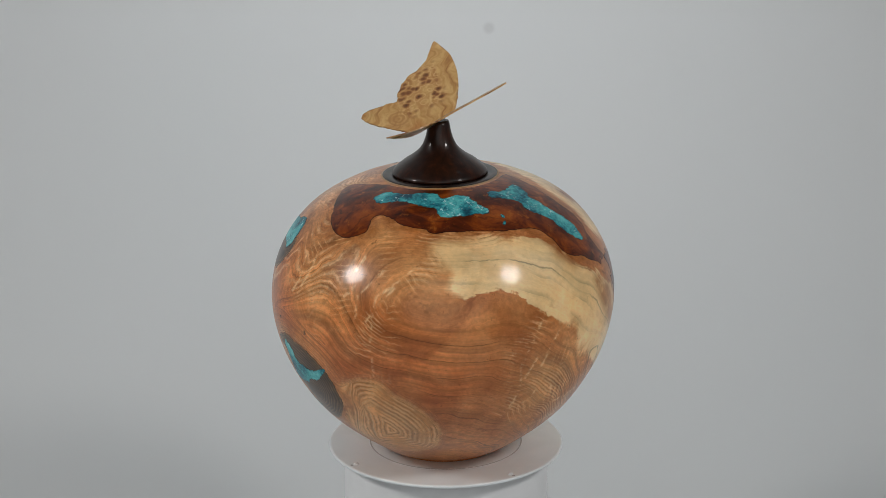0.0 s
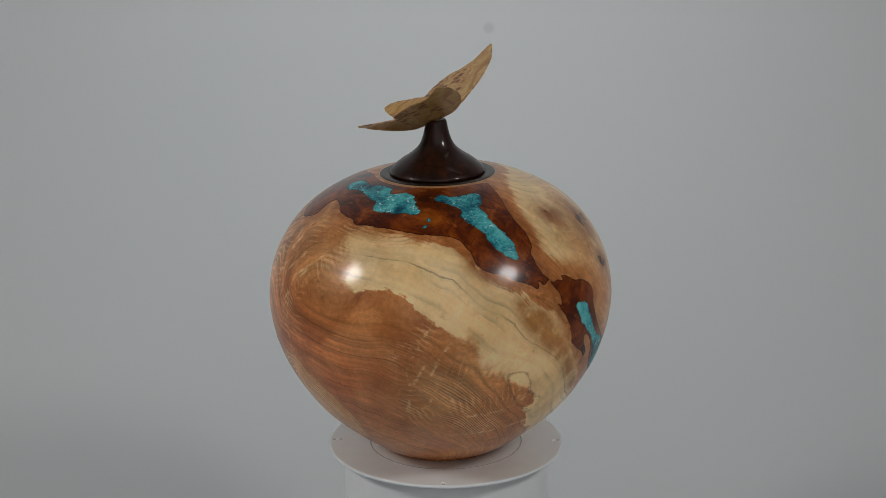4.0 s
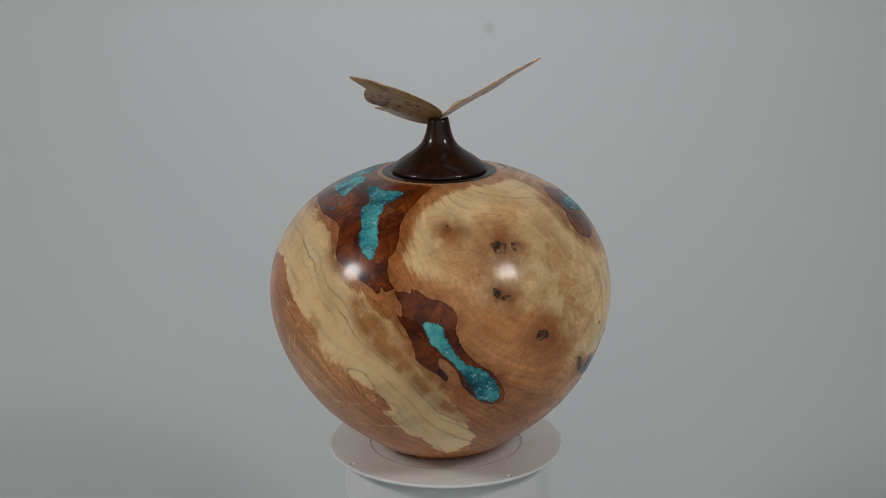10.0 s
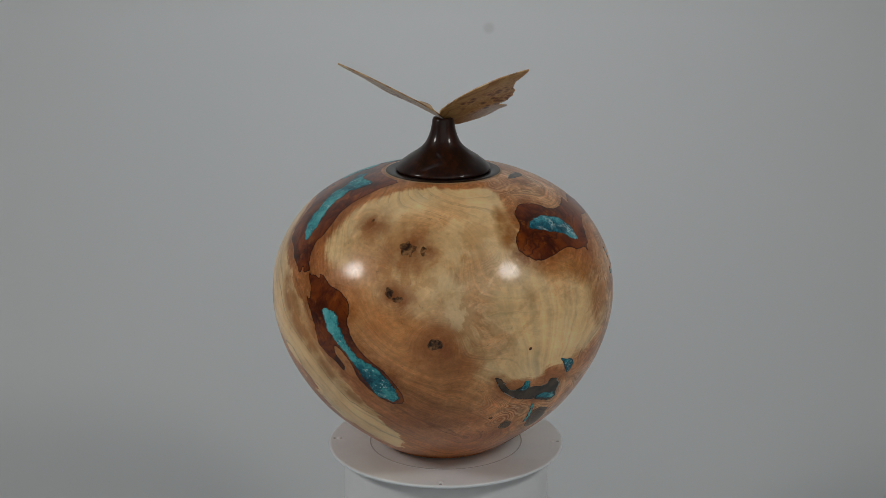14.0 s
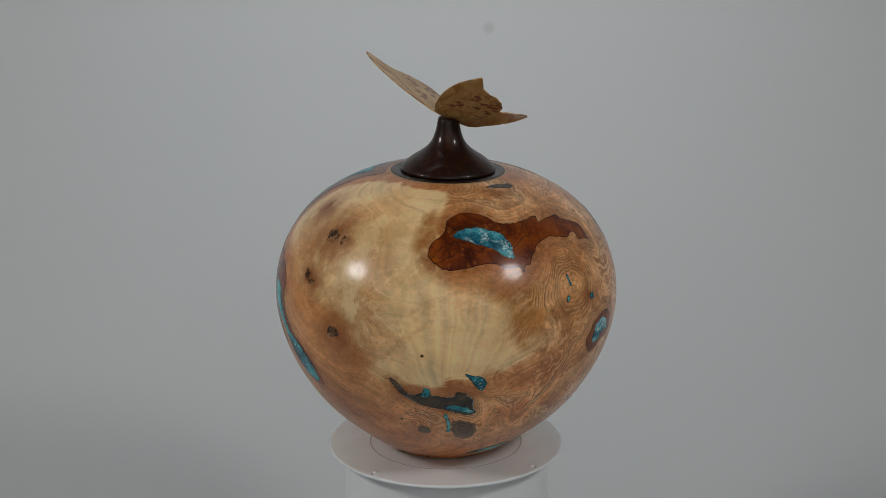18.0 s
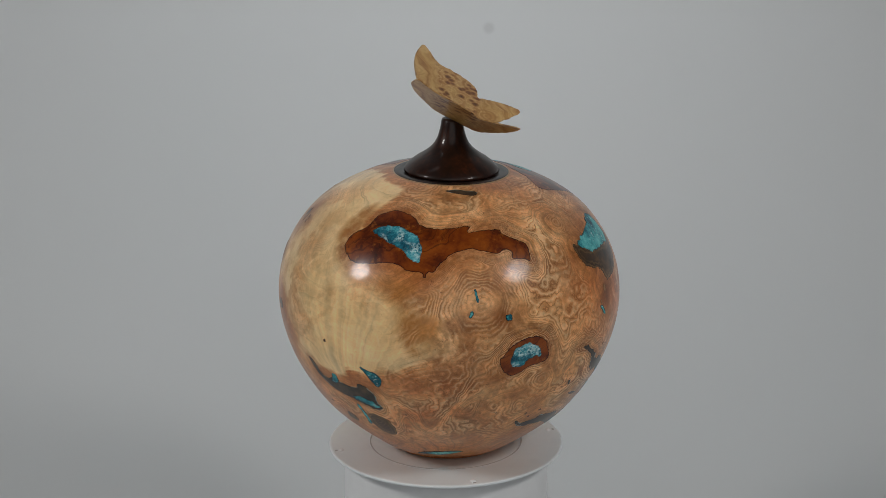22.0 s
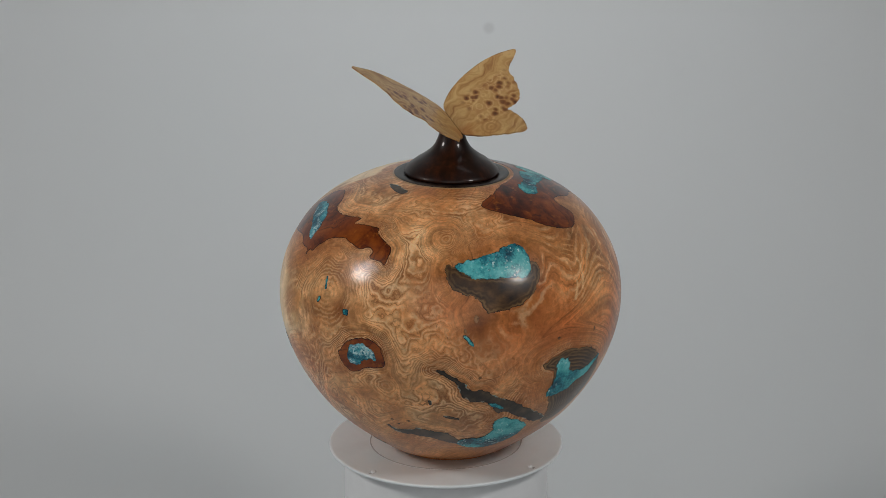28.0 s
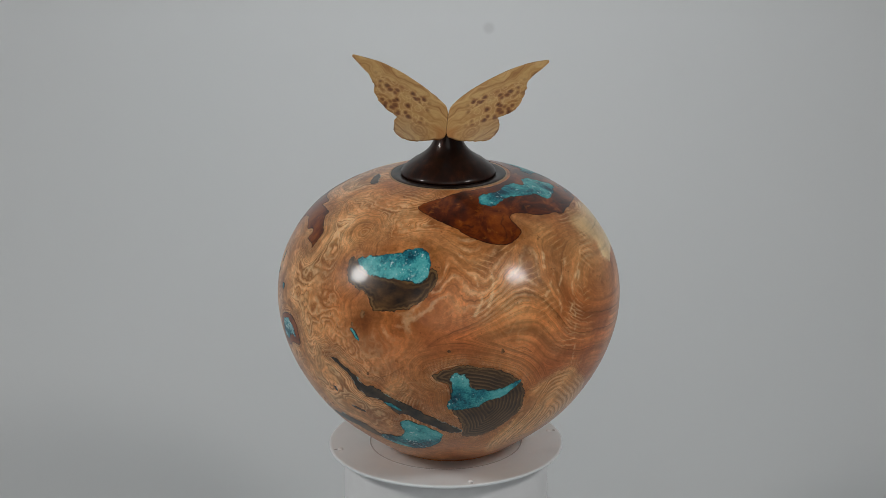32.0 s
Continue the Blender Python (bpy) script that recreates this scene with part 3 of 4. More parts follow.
AMBERS[0].append([(-155, 152.1), (-148, 148), (-138, 144), (-132, 143.6), (-126, 146.4), (-123.5, 148.2), (-126, 153.4), (-122, 155), (-115, 154.1), (-109, 151.9), (-104, 151.4), (-97, 150.8), (-94, 149), (-87, 149.5), (-74.7, 149.3), (-62.4, 147.7), (-51.5, 147.2), (-45.2, 145.2), (-41.4, 140), (-40.1, 134.3), (-38, 130.8), (-33.9, 128.2), (-29.2, 126.8), (-27.7, 124.4), (-23.8, 121.5), (-21.2, 119.7), (-18.7, 117.2), (-18.3, 121.6), (-16.3, 118.4), (-13.7, 120.8), (-15.4, 123.3), (-16.6, 128.2), (-17.7, 135.4), (-15.5, 137.2), (-14.8, 143.3), (-16.2, 148.7), (-15.4, 154.6), (-9, 161.5), (-3, 163.4), (-30, 164.2), (-60, 164.2), (-90, 164.2), (-120, 164.2), (-148, 163.4), (-172, 160.5), (-177, 158.5), (-168, 156)])
AMBERS[0].append([(-17, 126.4), (-13.7, 120.8), (-13, 117), (-10.7, 112.9), (-10.4, 106.2), (-12.4, 107.7), (-10.9, 103.5), (-7.8, 94.9), (-6.7, 87.5), (-6.2, 82.9), (-2.8, 77.7), (0.8, 73.7), (3.4, 68.2), (3.9, 73), (1, 78.5), (0.8, 85.4), (4.8, 79.9), (6.9, 75.4), (8.1, 66.9), (12.7, 58.6), (18.7, 51.9), (24.5, 53), (23.9, 60.9), (18.9, 72.9), (15.2, 77.4), (11.5, 82.6), (8.1, 90.3), (6, 99.4), (7.2, 106.8), (5.2, 111.9), (1.6, 115.3), (-2.2, 116.5), (-5.4, 120.1), (-8.3, 121), (-7.6, 118.5), (-10.5, 119.4), (-12.9, 119.5), (-15, 122.1)])
AMBERS[1].append([(67.5, 135.5), (67.2, 141.5), (73.5, 146.7), (74.1, 152.3), (83.1, 155.1), (92.2, 153.5), (97.8, 149.5), (108.1, 149.1), (121, 150.9), (117.6, 147.7), (123.2, 148.6), (132.6, 148.8), (133.2, 146.4), (140.9, 142.5), (142.2, 141), (141.7, 132.7), (138.2, 135.3), (133.7, 135.4), (135.3, 138.4), (132.9, 140.3), (127.9, 138.3), (124.1, 139.6), (118.8, 141.5), (111.3, 139.3), (107.2, 134), (105.3, 130.5), (103, 130.1), (102.4, 127), (100.9, 129.6), (95.9, 130.1), (92.2, 132.4), (88.9, 132.8), (84.1, 132), (74.6, 129.3)])
AMBERS[2].append([(129, 87.1), (132, 92.8), (138, 95.9), (143, 93.2), (145, 84), (144, 79.4), (137, 77.6), (135, 74), (131, 72.8), (128, 77.7), (127, 83.6)])
# turquoise fillings
BLUES = []
BLUES.append([(-138, 159.5), (-133, 162.2), (-124, 162), (-113, 162.2), (-105, 162.8), (-93, 162.7), (-89, 161), (-80, 161.9), (-71, 161.6), (-67, 158.8), (-63, 156.3), (-66, 154.8), (-71, 155.6), (-78, 155.3), (-86, 155), (-90, 155.8), (-92, 158.4), (-102, 159), (-110, 160), (-121, 160), (-129, 158.2)])
BLUES.append([(-56, 160.2), (-52, 161.8), (-43, 160.7), (-35, 161), (-23, 161.4), (-26, 158.8), (-30, 156.7), (-29, 154.5), (-27.3, 148.6), (-25.1, 145), (-23.4, 142.8), (-23.3, 134.2), (-25.1, 133.6), (-28.2, 136.5), (-31.2, 140.9), (-33.5, 145.1), (-32.9, 146.3), (-36.7, 150.2), (-41.6, 153.9), (-39, 156.3), (-46, 158.8)])
BLUES.append([(-4.3, 103.5), (1.8, 103.4), (2.5, 97.4), (4.6, 89.7), (8.3, 81.3), (13.3, 76.5), (16.7, 73.7), (20.9, 63.9), (22.6, 54.7), (19.2, 54), (14, 57.3), (11.7, 65.7), (9.4, 73), (5.7, 80.5), (2, 87.4), (-0.9, 90.9), (-2.5, 96.9)])
BLUES.append([(77.3, 145.3), (78.1, 147.1), (83.8, 148.9), (90.6, 148.3), (95.8, 146.4), (99.1, 142.6), (100.1, 139), (99.7, 134.2), (97.5, 134.5), (94.1, 137.7), (89.7, 141.4), (85.6, 141.9), (81.1, 144.2)])
BLUES.append([(131, 87.2), (133, 90.6), (138, 91.9), (141, 89), (142, 83.2), (138, 82.9), (135, 79), (132, 78.3), (131, 82.6)])
BLUES.append([(167.4, 135.7), (173.6, 138.3), (178.9, 139.5), (183.8, 140.6), (186, 142.4), (191.7, 143.7), (194.5, 142), (195.3, 138.8), (195.5, 134.8), (194.9, 130.5), (191.8, 127.5), (188, 129.2), (182.9, 129.1), (177.3, 128.9), (173.4, 130.2), (170.2, 132.5), (168.3, 133.9)])
BLUES.append([(203, 78.3), (205, 80.7), (208, 78.1), (209, 70.4), (214, 68.5), (219, 67.5), (224, 71.3), (227, 72.6), (221, 63.1), (215, 61.6), (212, 56.7), (203, 55.9), (202, 60.1), (204, 65.5)])
BLUES.append([(171, 30), (181.3, 30.7), (184.7, 37.3), (183, 42.4), (186.5, 46.6), (191.5, 43.4), (199.6, 37.1), (199.2, 30.2), (194.1, 24.4), (186.8, 20.1), (175.7, 21), (168.9, 26.3)])
BLUES.append([(70.9, 52.8), (77.6, 53.6), (82.4, 51.9), (85.6, 48.9), (83.4, 47.7), (77.7, 49.7)])
BLUES.append([(80, 75.4), (83.3, 73.2), (86.4, 72.3), (88.2, 69.7), (88.2, 64.8), (86.4, 62.8), (84.6, 65.8), (83.5, 69)])
BLUES.append([(87, 7.5), (100, 11.5), (115, 13.2), (123, 12.8), (110, 8.1)])
BLUES.append([(-58.3, 154.2), (-56.5, 153.6), (-57.2, 152.4), (-59, 152.8)])
BLUES.append([(128.7, 108.4), (131.3, 109), (131.3, 105.4), (129.3, 105.3)])
BLUES.append([(169.5, 101.2), (171.2, 101), (173.6, 95), (172, 95.4)])
BLUES.append([(-58.6, 151.6), (-57.4, 151.3), (-59.5, 149.6), (-60.8, 150.4)])
BLUES.append([(65.1, 59), (66.5, 60.9), (67.1, 64.4), (69.1, 64.9), (69.4, 59.8), (67.2, 58)])
BLUES.append([(178.5, 58.6), (182.5, 57.8), (186, 53.5), (184, 53.2), (181, 55.6)])
BLUES.append([(73.7, 47.5), (75.4, 46.1), (76.8, 39.5), (76.7, 32.9), (75.2, 32.4), (75.4, 39.5)])
BLUES.append([(119, 122.6), (119.7, 122.2), (120.6, 116.2), (119.9, 115.4), (119.2, 118.4)])
BLUES.append([(118, 111.4), (118.8, 110.6), (117.6, 107.6), (116.8, 108.4)])
# dark bark and open cracks
BARKS = []
BARKS.append([(163.6, 134.4), (164.6, 136.4), (167.6, 134.4), (173.5, 131), (183.1, 130), (191.3, 128.5), (194.5, 130.6), (195.9, 135.2), (198.3, 134.2), (198.7, 130.5), (197.9, 126.1), (194.6, 120.3), (191.1, 116.4), (186.6, 113.6), (182.6, 113.4), (179.3, 112.5), (177.7, 112), (176.3, 115.3), (175.9, 119.1), (170.9, 121.9), (166.6, 124.3), (164.5, 128.8)])
BARKS.append([(197, 79.4), (202, 83.1), (208, 85.2), (217, 81.7), (224, 76.5), (229, 66), (230, 52), (225, 41.4), (217, 34.1), (207, 33.7), (208, 45), (203, 55.9), (203, 73.3), (198, 75.7)])
BARKS.append([(159.2, 81.4), (163.6, 80.6), (166.7, 76.4), (169.8, 74.4), (172.6, 67.9), (176.4, 68.6), (181.5, 63.1), (187.8, 58.7), (193.9, 52.4), (201.7, 45.6), (208.6, 38.7), (203.5, 36.8), (192.7, 45.1), (186.1, 51.7), (183.5, 49.6), (180.5, 56.7), (177.7, 60), (173.8, 59.4), (171, 62.4), (169.2, 66.4), (168.7, 70.8), (166.1, 75.2), (163.1, 78.9)])
BARKS.append([(139.8, 39.3), (143.2, 35.3), (150.7, 37.4), (152.5, 39.5), (158.5, 37.3), (164.7, 36.1), (169, 32), (172, 23.9), (165.2, 27.6), (158.3, 31.3), (150.2, 32.9), (143.5, 33.1), (140.1, 36.7)])
BARKS.append([(55.2, 69.7), (57.2, 69.3), (59.5, 65.1), (61.2, 61), (64.5, 59.6), (67.2, 62.1), (71, 59.6), (77.5, 59.2), (78, 64), (81.3, 61), (84.8, 57.5), (84.4, 52.8), (86.2, 48.4), (84.4, 45.5), (78.5, 48), (71.5, 51.4), (64.8, 53.4), (61, 57.3), (57.9, 61.6)])
BARKS.append([(103, 162.6), (116, 163), (132, 162.2), (128, 161), (118, 161.6)])
BARKS.append([(163, 50.2), (166, 50), (170, 47.6), (168.5, 46.8), (164.5, 48.4)])
BARKS.append([(158, 61.5), (159.6, 61), (159.8, 58), (158.6, 57.6)])
# small ringed eyes in the burl below the sawtooth crack
EYES = [[(77, 39.5), (79.5, 42.4), (83.2, 41.5), (87, 38.8), (88.3, 33.1), (87.3, 27.3), (83.5, 25.4), (78.7, 28.9), (76.9, 34)],
        [(62.6, 35.2), (65.1, 37.5), (68.1, 36), (68.9, 32.8), (66.4, 30.5), (62.8, 31.7)]]
# knots: degrees, height, half width and half height in mm
KNOTS = [(24.5, 139.0, 4.8, 3.0), (30.6, 138.4, 1.5, 2.4), (20.2, 117.5, 2.2, 2.8), (23.4, 114.5, 2.6, 1.7), (35.8, 91.3, 4.6, 3.4), (174, 110, 1.7, 2.2),
         (219.5, 91.5, 1.1, 1.4), (202.6, 93.3, 0.9, 0.9), (67, 85, 0.9, 1.0), (175.5, 76.0, 0.9, 1.0), (170.5, 103.5, 0.8, 1.2), (150, 44, 1.2, 0.8), (143, 43.5, 1.0, 0.9),
         (57.2, 41.3, 1.4, 0.9), (5, 149.2, 0.9, 0.8), (145.3, 40.6, 0.9, 0.8)]
# pale sapwood
SAPS = []
SAPS.append([(-95, 145.4), (-85, 147.9), (-65, 146.5), (-50, 140.9), (-42, 132.4), (-37, 123.2), (-52, 108.4), (-60, 111.9), (-64, 120.1), (-71, 124.3), (-76, 123.3), (-82, 119.3), (-87, 121.6), (-88, 127.2), (-85, 132.4), (-92, 136.3)])
SAPS.append([(-75, 139.9), (-62, 146), (-49, 144), (-42, 133.7), (-32, 124.5), (-22, 113.8), (-9, 93.9), (-2, 71.4), (14, 37.9), (4, 24.1), (-14, 30), (-24, 48.8), (-16, 47.9), (-20, 61.1), (-31, 67.3), (-40, 82.4), (-39, 85.5), (-42, 96.3), (-50, 96.4), (-56, 107.5), (-60, 110.7), (-65, 118.6), (-71, 124), (-77, 124.3)])
SAPS.append([(-20, 46.7), (-14, 40.6), (-7, 26.4), (0, 10), (14, 10), (18, 25), (14, 37.2), (4, 54.8), (-3, 66.8)])
SAPS.append([(31, 163), (73, 162.5), (74, 157), (69, 146), (71, 129), (84, 121), (104, 110), (108, 95), (103, 80), (94, 74), (85, 71.3), (78, 70.2), (73, 64.6), (61, 67.7), (50, 74), (45, 88), (38, 102), (30, 105), (14, 113), (7, 121), (-6, 125), (-12, 134), (-11, 147), (-8, 157), (12, 161.4)])
# golden-brown margins of the sapwood
GOLDS = []
GOLDS.append([(-30, 116), (-18, 110), (-10, 88), (-2, 66), (8, 52), (16, 40), (10, 40), (0, 52), (-8, 66), (-18, 84), (-26, 98)])
GOLDS.append([(62, 152), (68, 156), (70, 148), (66, 140), (70, 130), (80, 127), (92, 125), (104, 122), (100, 116), (84, 120), (72, 124), (64, 132), (61, 142)])
GOLDS.append([(88, 126), (98, 124), (106, 119), (109, 106), (106, 92), (100, 84), (96, 92), (95, 106), (90, 117)])
# fawn wood low on the side
FAWNS = [[(225, 69), (230, 63), (239, 72), (248, 73), (253, 65), (260, 58), (266, 48), (269, 38), (265, 21), (250, 15), (225, 10), (221, 27), (229, 47)]]
# bands where the fibre ripples
RIPPLES = []
RIPPLES.append([(228, 67), (239, 74), (248, 75), (254, 66), (261, 58), (267, 48), (270, 38), (266, 21), (250, 15), (226, 12), (223, 27), (230, 47)])
RIPPLES.append([(-118, 95), (-114, 110), (-110, 121), (-104, 129), (-97, 136), (-92, 140), (-90, 134), (-97, 127), (-103, 120), (-108, 109), (-111, 98), (-113, 89)])
RIPPLES.append([(-71, 84), (-62, 103), (-55, 109), (-53, 107), (-61, 94), (-66, 77), (-65, 57), (-58, 48), (-67, 49)])
RIPPLES.append([(206, 151), (216, 145), (229, 142), (242, 139), (234, 126), (229, 110), (218, 110), (208, 109), (203, 117), (209, 130)])
RIPPLES.append([(198, 132), (204, 142), (214, 147), (206, 130), (199, 113), (189, 102), (181, 99), (176, 99), (185, 110), (193, 119)])
RIPPLES.append([(-62, 75), (-48, 72), (-34, 58), (-28, 42), (-30, 30), (-45, 34), (-56, 48)])
RIPPLES.append([(-100, 148), (-90, 149), (-75, 149), (-60, 146), (-62, 143), (-80, 145), (-98, 145)])
RIPPLES.append([(90, 100), (104, 96), (112, 84), (106, 72), (96, 72), (98, 86)])
# centres about which the growth lines run: degrees, height, reach in mm
WHORLS = [(27, 132, 44), (3, 149, 12), (25, 139, 13), (22, 116, 11), (36, 91, 18), (186, 128, 52), (213, 60, 38), (81, 37, 16), (247, 32, 26)]
# centres about which the burl curls
EDDIES = [(121, 114, 28), (163, 147, 12), (144, 68, 10), (62, 39, 11), (83, 36, 9), (128, 52, 10)]
# lines that the grain follows: the dark amber band, and strips of curly figure across the fibre
BAND = [(-165, 157), (-150, 153), (-120, 152), (-95, 150), (-62, 147), (-43, 138), (-27, 122), (-12, 104), (0, 80), (12, 60), (26, 44), (48, 26)]
STRIPS = [([(-117, 86), (-115, 100), (-111, 112), (-104, 123), (-94, 135), (-84, 142)], 6.0), ([(-54, 110), (-60, 92), (-63, 78), (-64, 58), (-70, 46)], 5.0),
          ([(-113, 150), (-110, 136), (-107, 118), (-106, 98), (-108, 86)], 5.0), ([(-136, 146), (-129, 134), (-126, 118), (-124, 106)], 7.0),
          ([(-66, 44), (-54, 52), (-40, 58), (-26, 60)], 7.0), ([(-150, 122), (-146, 132), (-142, 142)], 5.0), ([(-52, 82), (-44, 78), (-34, 70)], 5.0)]
# the curly fibre's sheen, painted as thin pale streaks
SHEEN_STREAKS = []
SHEEN_STREAKS.append([(-55.5, 105.7), (-59.6, 95), (-63, 83.9), (-64.5, 77.2), (-63.6, 64.9), (-65.6, 51.8)])
SHEEN_STREAKS.append([(-48.4, 97.7), (-51.9, 90.5), (-54.9, 81.6), (-56.6, 76.2)])
SHEEN_STREAKS.append([(-63.4, 96.4), (-67.3, 86.4)])
SHEEN_STREAKS.append([(-58.8, 81.2), (-62.1, 71)])
SHEEN_STREAKS.append([(-60.6, 53.4), (-57.6, 56.3), (-57.1, 60.2)])
SHEEN_STREAKS.append([(-54.5, 32.1), (-41.5, 32.5), (-28.4, 34), (-15.5, 36.2)])
SHEEN_STREAKS.append([(-50.1, 60), (-44.7, 47.6), (-37.6, 46.5), (-28.9, 49.6), (-19.7, 56.7)])
SHEEN_STREAKS.append([(-98.6, 135.6), (-112.1, 118.8), (-113.1, 95.9), (-113.1, 75.7)])
SHEEN_STREAKS.append([(-110.2, 133.3), (-118.6, 119), (-118.8, 105.6)])
SHEEN_STREAKS.append([(-148.2, 131.8), (-146.4, 119.6), (-151.1, 107.3)])
SHEEN_STREAKS.append([(-142.6, 136.9), (-142.2, 125.1), (-145.4, 113.1)])
SHEEN_STREAKS.append([(75.7, 115.6), (76.8, 97.8), (78, 75.5)])
SHEEN_STREAKS.append([(83.3, 112.7), (87.2, 101), (88.7, 88.8)])
SHEEN_STREAKS.append([(54.5, 159.5), (61.1, 153.6), (61, 145.2)])
SHEEN_STREAKS.append([(60.9, 134), (52.9, 121.4), (46.5, 112)])
SHEEN_STREAKS.append([(65.4, 132.2), (58.6, 119.8)])
SHEEN_STREAKS.append([(72.2, 109.4), (69.6, 95.9)])
SHEEN_STREAKS.append([(-119, 138.8), (-121.3, 131.6)])
SHEEN_STREAKS.append([(-106.1, 124.6), (-111.2, 115.4), (-115.5, 104.7)])
SHEEN_STREAKS.append([(-117.5, 129), (-124.3, 116.8)])
# zones of colour and figure: degrees, height, reach in mm
BURLS = [(140, 100, 72), (118, 52, 58), (150, 145, 58), (105, 158, 46), (165, 60, 50), (178, 152, 40), (65, 46, 24), (60, 128, 20), (108, 100, 34), (92, 44, 40)]
REDS = [(112, 68, 26), (250, 85, 55), (270, 65, 55), (225, 100, 35), (100, 52, 40), (60, 45, 35), (180, 95, 35), (205, 100, 40), (165, 118, 25), (195, 118, 26), (85, 60, 26)]
TANS = [(88, 122, 30), (102, 110, 34), (-98, 136, 36), (-85, 146, 22), (-133, 130, 40), (-116, 147, 26), (8, 145, 40), (34, 146, 34), (40, 132, 40), (45, 105, 50), (35, 70, 40), (-150, 140, 26),
        (20, 125, 50), (30, 95, 45), (45, 60, 35), (123, 113, 36), (150, 60, 40), (5, 90, 30), (-50, 62, 40)]
CALMS = [(-88, 92, 110), (-60, 60, 70), (75, 95, 56), (20, 118, 62), (35, 90, 50), (5, 145, 40), (-75, 85, 50), (-95, 60, 50), (225, 92, 35), (180, 95, 25), (195, 115, 22), (60, 130, 34)]
STILLS = [(75, 92, 66), (27, 128, 66), (62, 140, 44), (45, 100, 50)]
SHIMMERS = [(200, 118, 40), (225, 125, 36), (176, 108, 24), (75, 98, 48), (-115, 125, 34), (-100, 100, 50), (50, 120, 30), (230, 100, 40), (30, 55, 30), (-45, 70, 30)]


def skin_point(lon, s):
    r, h = np.interp(s, ARC, CURVE[:, 0]), np.interp(s, ARC, CURVE[:, 1])
    a = np.radians(lon)
    return np.stack([r * np.cos(a), r * np.sin(a), h], 1), r, h


def skin_gap(lon, s, r, l, h):
    """Distance in mm along the skin to the point at l degrees and height h."""
    ss = arc_at(h)
    rr = 0.5 * (r + np.interp(ss, ARC, CURVE[:, 0]))
    return np.hypot(np.radians(turn_gap(lon, l)) * rr, s - ss)


def path_gap(lon, s, path):
    """Distance in mm to a line drawn on the skin, and how far along it the nearest place lies."""
    at = np.linspace(0, len(path) - 1, 4 * (len(path) - 1) + 1)
    k = np.arange(len(path))
    line, _, _ = skin_point(np.interp(at, k, [q[0] for q in path]), arc_at(np.interp(at, k, [q[1] for q in path])))
    p, _, _ = skin_point(lon, s)
    best, where, along = np.full(lon.shape, 1e9), np.zeros(lon.shape), 0.0
    for q, w in zip(line, line[1:]):
        way = w - q
        size = np.linalg.norm(way)
        gap = p - q
        reach = gap @ way / size
        t = np.clip(reach, 0, size)
        d = (gap * gap).sum(1) - t * (2 * reach - t)
        where = np.where(d < best, along + t, where)
        best = np.minimum(best, d)
        along += size
    return np.sqrt(np.maximum(best, 0)), where


def long_flow(lon, s):
    """The growth lines without the knots: along the amber band, and in slanting rings elsewhere."""
    p, r, h = skin_point(lon, s)
    drift = 7 * table_noise(p / 45, 5) + 3 * table_noise(p / 18, 6)
    ring = 0.65 * s + 50 * np.sin(np.radians(lon + 20)) - 60 + 1.5 * drift
    d, _ = path_gap(lon, s, BAND)
    g = 1 / (1 + np.exp(-(turn_gap(lon, -60) + 60) / 7)) / (1 + (d / 62) ** 6)
    return ring * (1 - g) + g * (d * 0.95 + drift), drift


def grain_flow(lon, s):
    """A height whose contours are the growth lines."""
    p, r, h = skin_point(lon, s)
    ring, drift = long_flow(lon, s)
    for l, hh, size in WHORLS:
        core = long_flow(np.array([float(l)]), np.array([float(arc_at(hh))]))[0][0]
        d = skin_gap(lon, s, r, l, hh)
        g = np.exp(-(d / size) ** 3)
        ring = ring * (1 - g) + g * (core + (d - 0.6 * size) * 1.05 + 0.7 * drift)
    # the lines bend round the inlays
    for o in BARKS[:2] + BLUES[5:8]:
        d = patch_field(o, soft=0)(lon, s)
        ring = ring + 8 * np.exp(-(np.maximum(d, 0) / 7) ** 2)
    # nested lines in the fawn patch and round the striped bark
    for o, reach in ((FAWNS[0], 5.0), (BARKS[1], 14.0)):
        d = patch_field(o)(lon, s)
        g = np.clip(0.6 - d / reach + (reach > 9) * 0.5, 0, 1)
        ring = ring * (1 - g) + g * (0.9 * d + 0.25 * drift + 60)
    return ring


def burl_flow(lon, s):
    """A height whose contours are the curling lines of the burl."""
    p, r, h = skin_point(lon, s)
    bent = p + 12 * np.stack([table_noise(p / 24, k) for k in (31, 32, 33)], 1)
    curl = 0.75 * s + 0.35 * (bent[:, 0] - bent[:, 1]) + 24 * table_noise(bent / 26, 34) + 6.5 * table_noise(bent / 9, 35) + 2.4 * table_noise(p / 3.6, 36)
    for k, (l, hh, size) in enumerate(EDDIES):
        d = skin_gap(lon, s, r, l, hh) * (1 + 0.05 * np.cos(np.radians(turn_gap(lon, l)) * 40 + k))
        g = np.exp(-(d / size) ** 4)
        curl = curl * (1 - g) + g * (1.45 * d + 3.2 * table_noise(bent / 8, 37))
    for o in AMBERS[1] + AMBERS[2] + BARKS[:5] + BLUES[5:8]:
        d = patch_field(o, soft=1)(lon, s)
        g = np.exp(-(np.maximum(d, 0) / 6.5) ** 2)
        curl = curl * (1 - g) + g * (1.4 * d + 4.0 * table_noise(bent / 6, 38))
    return curl


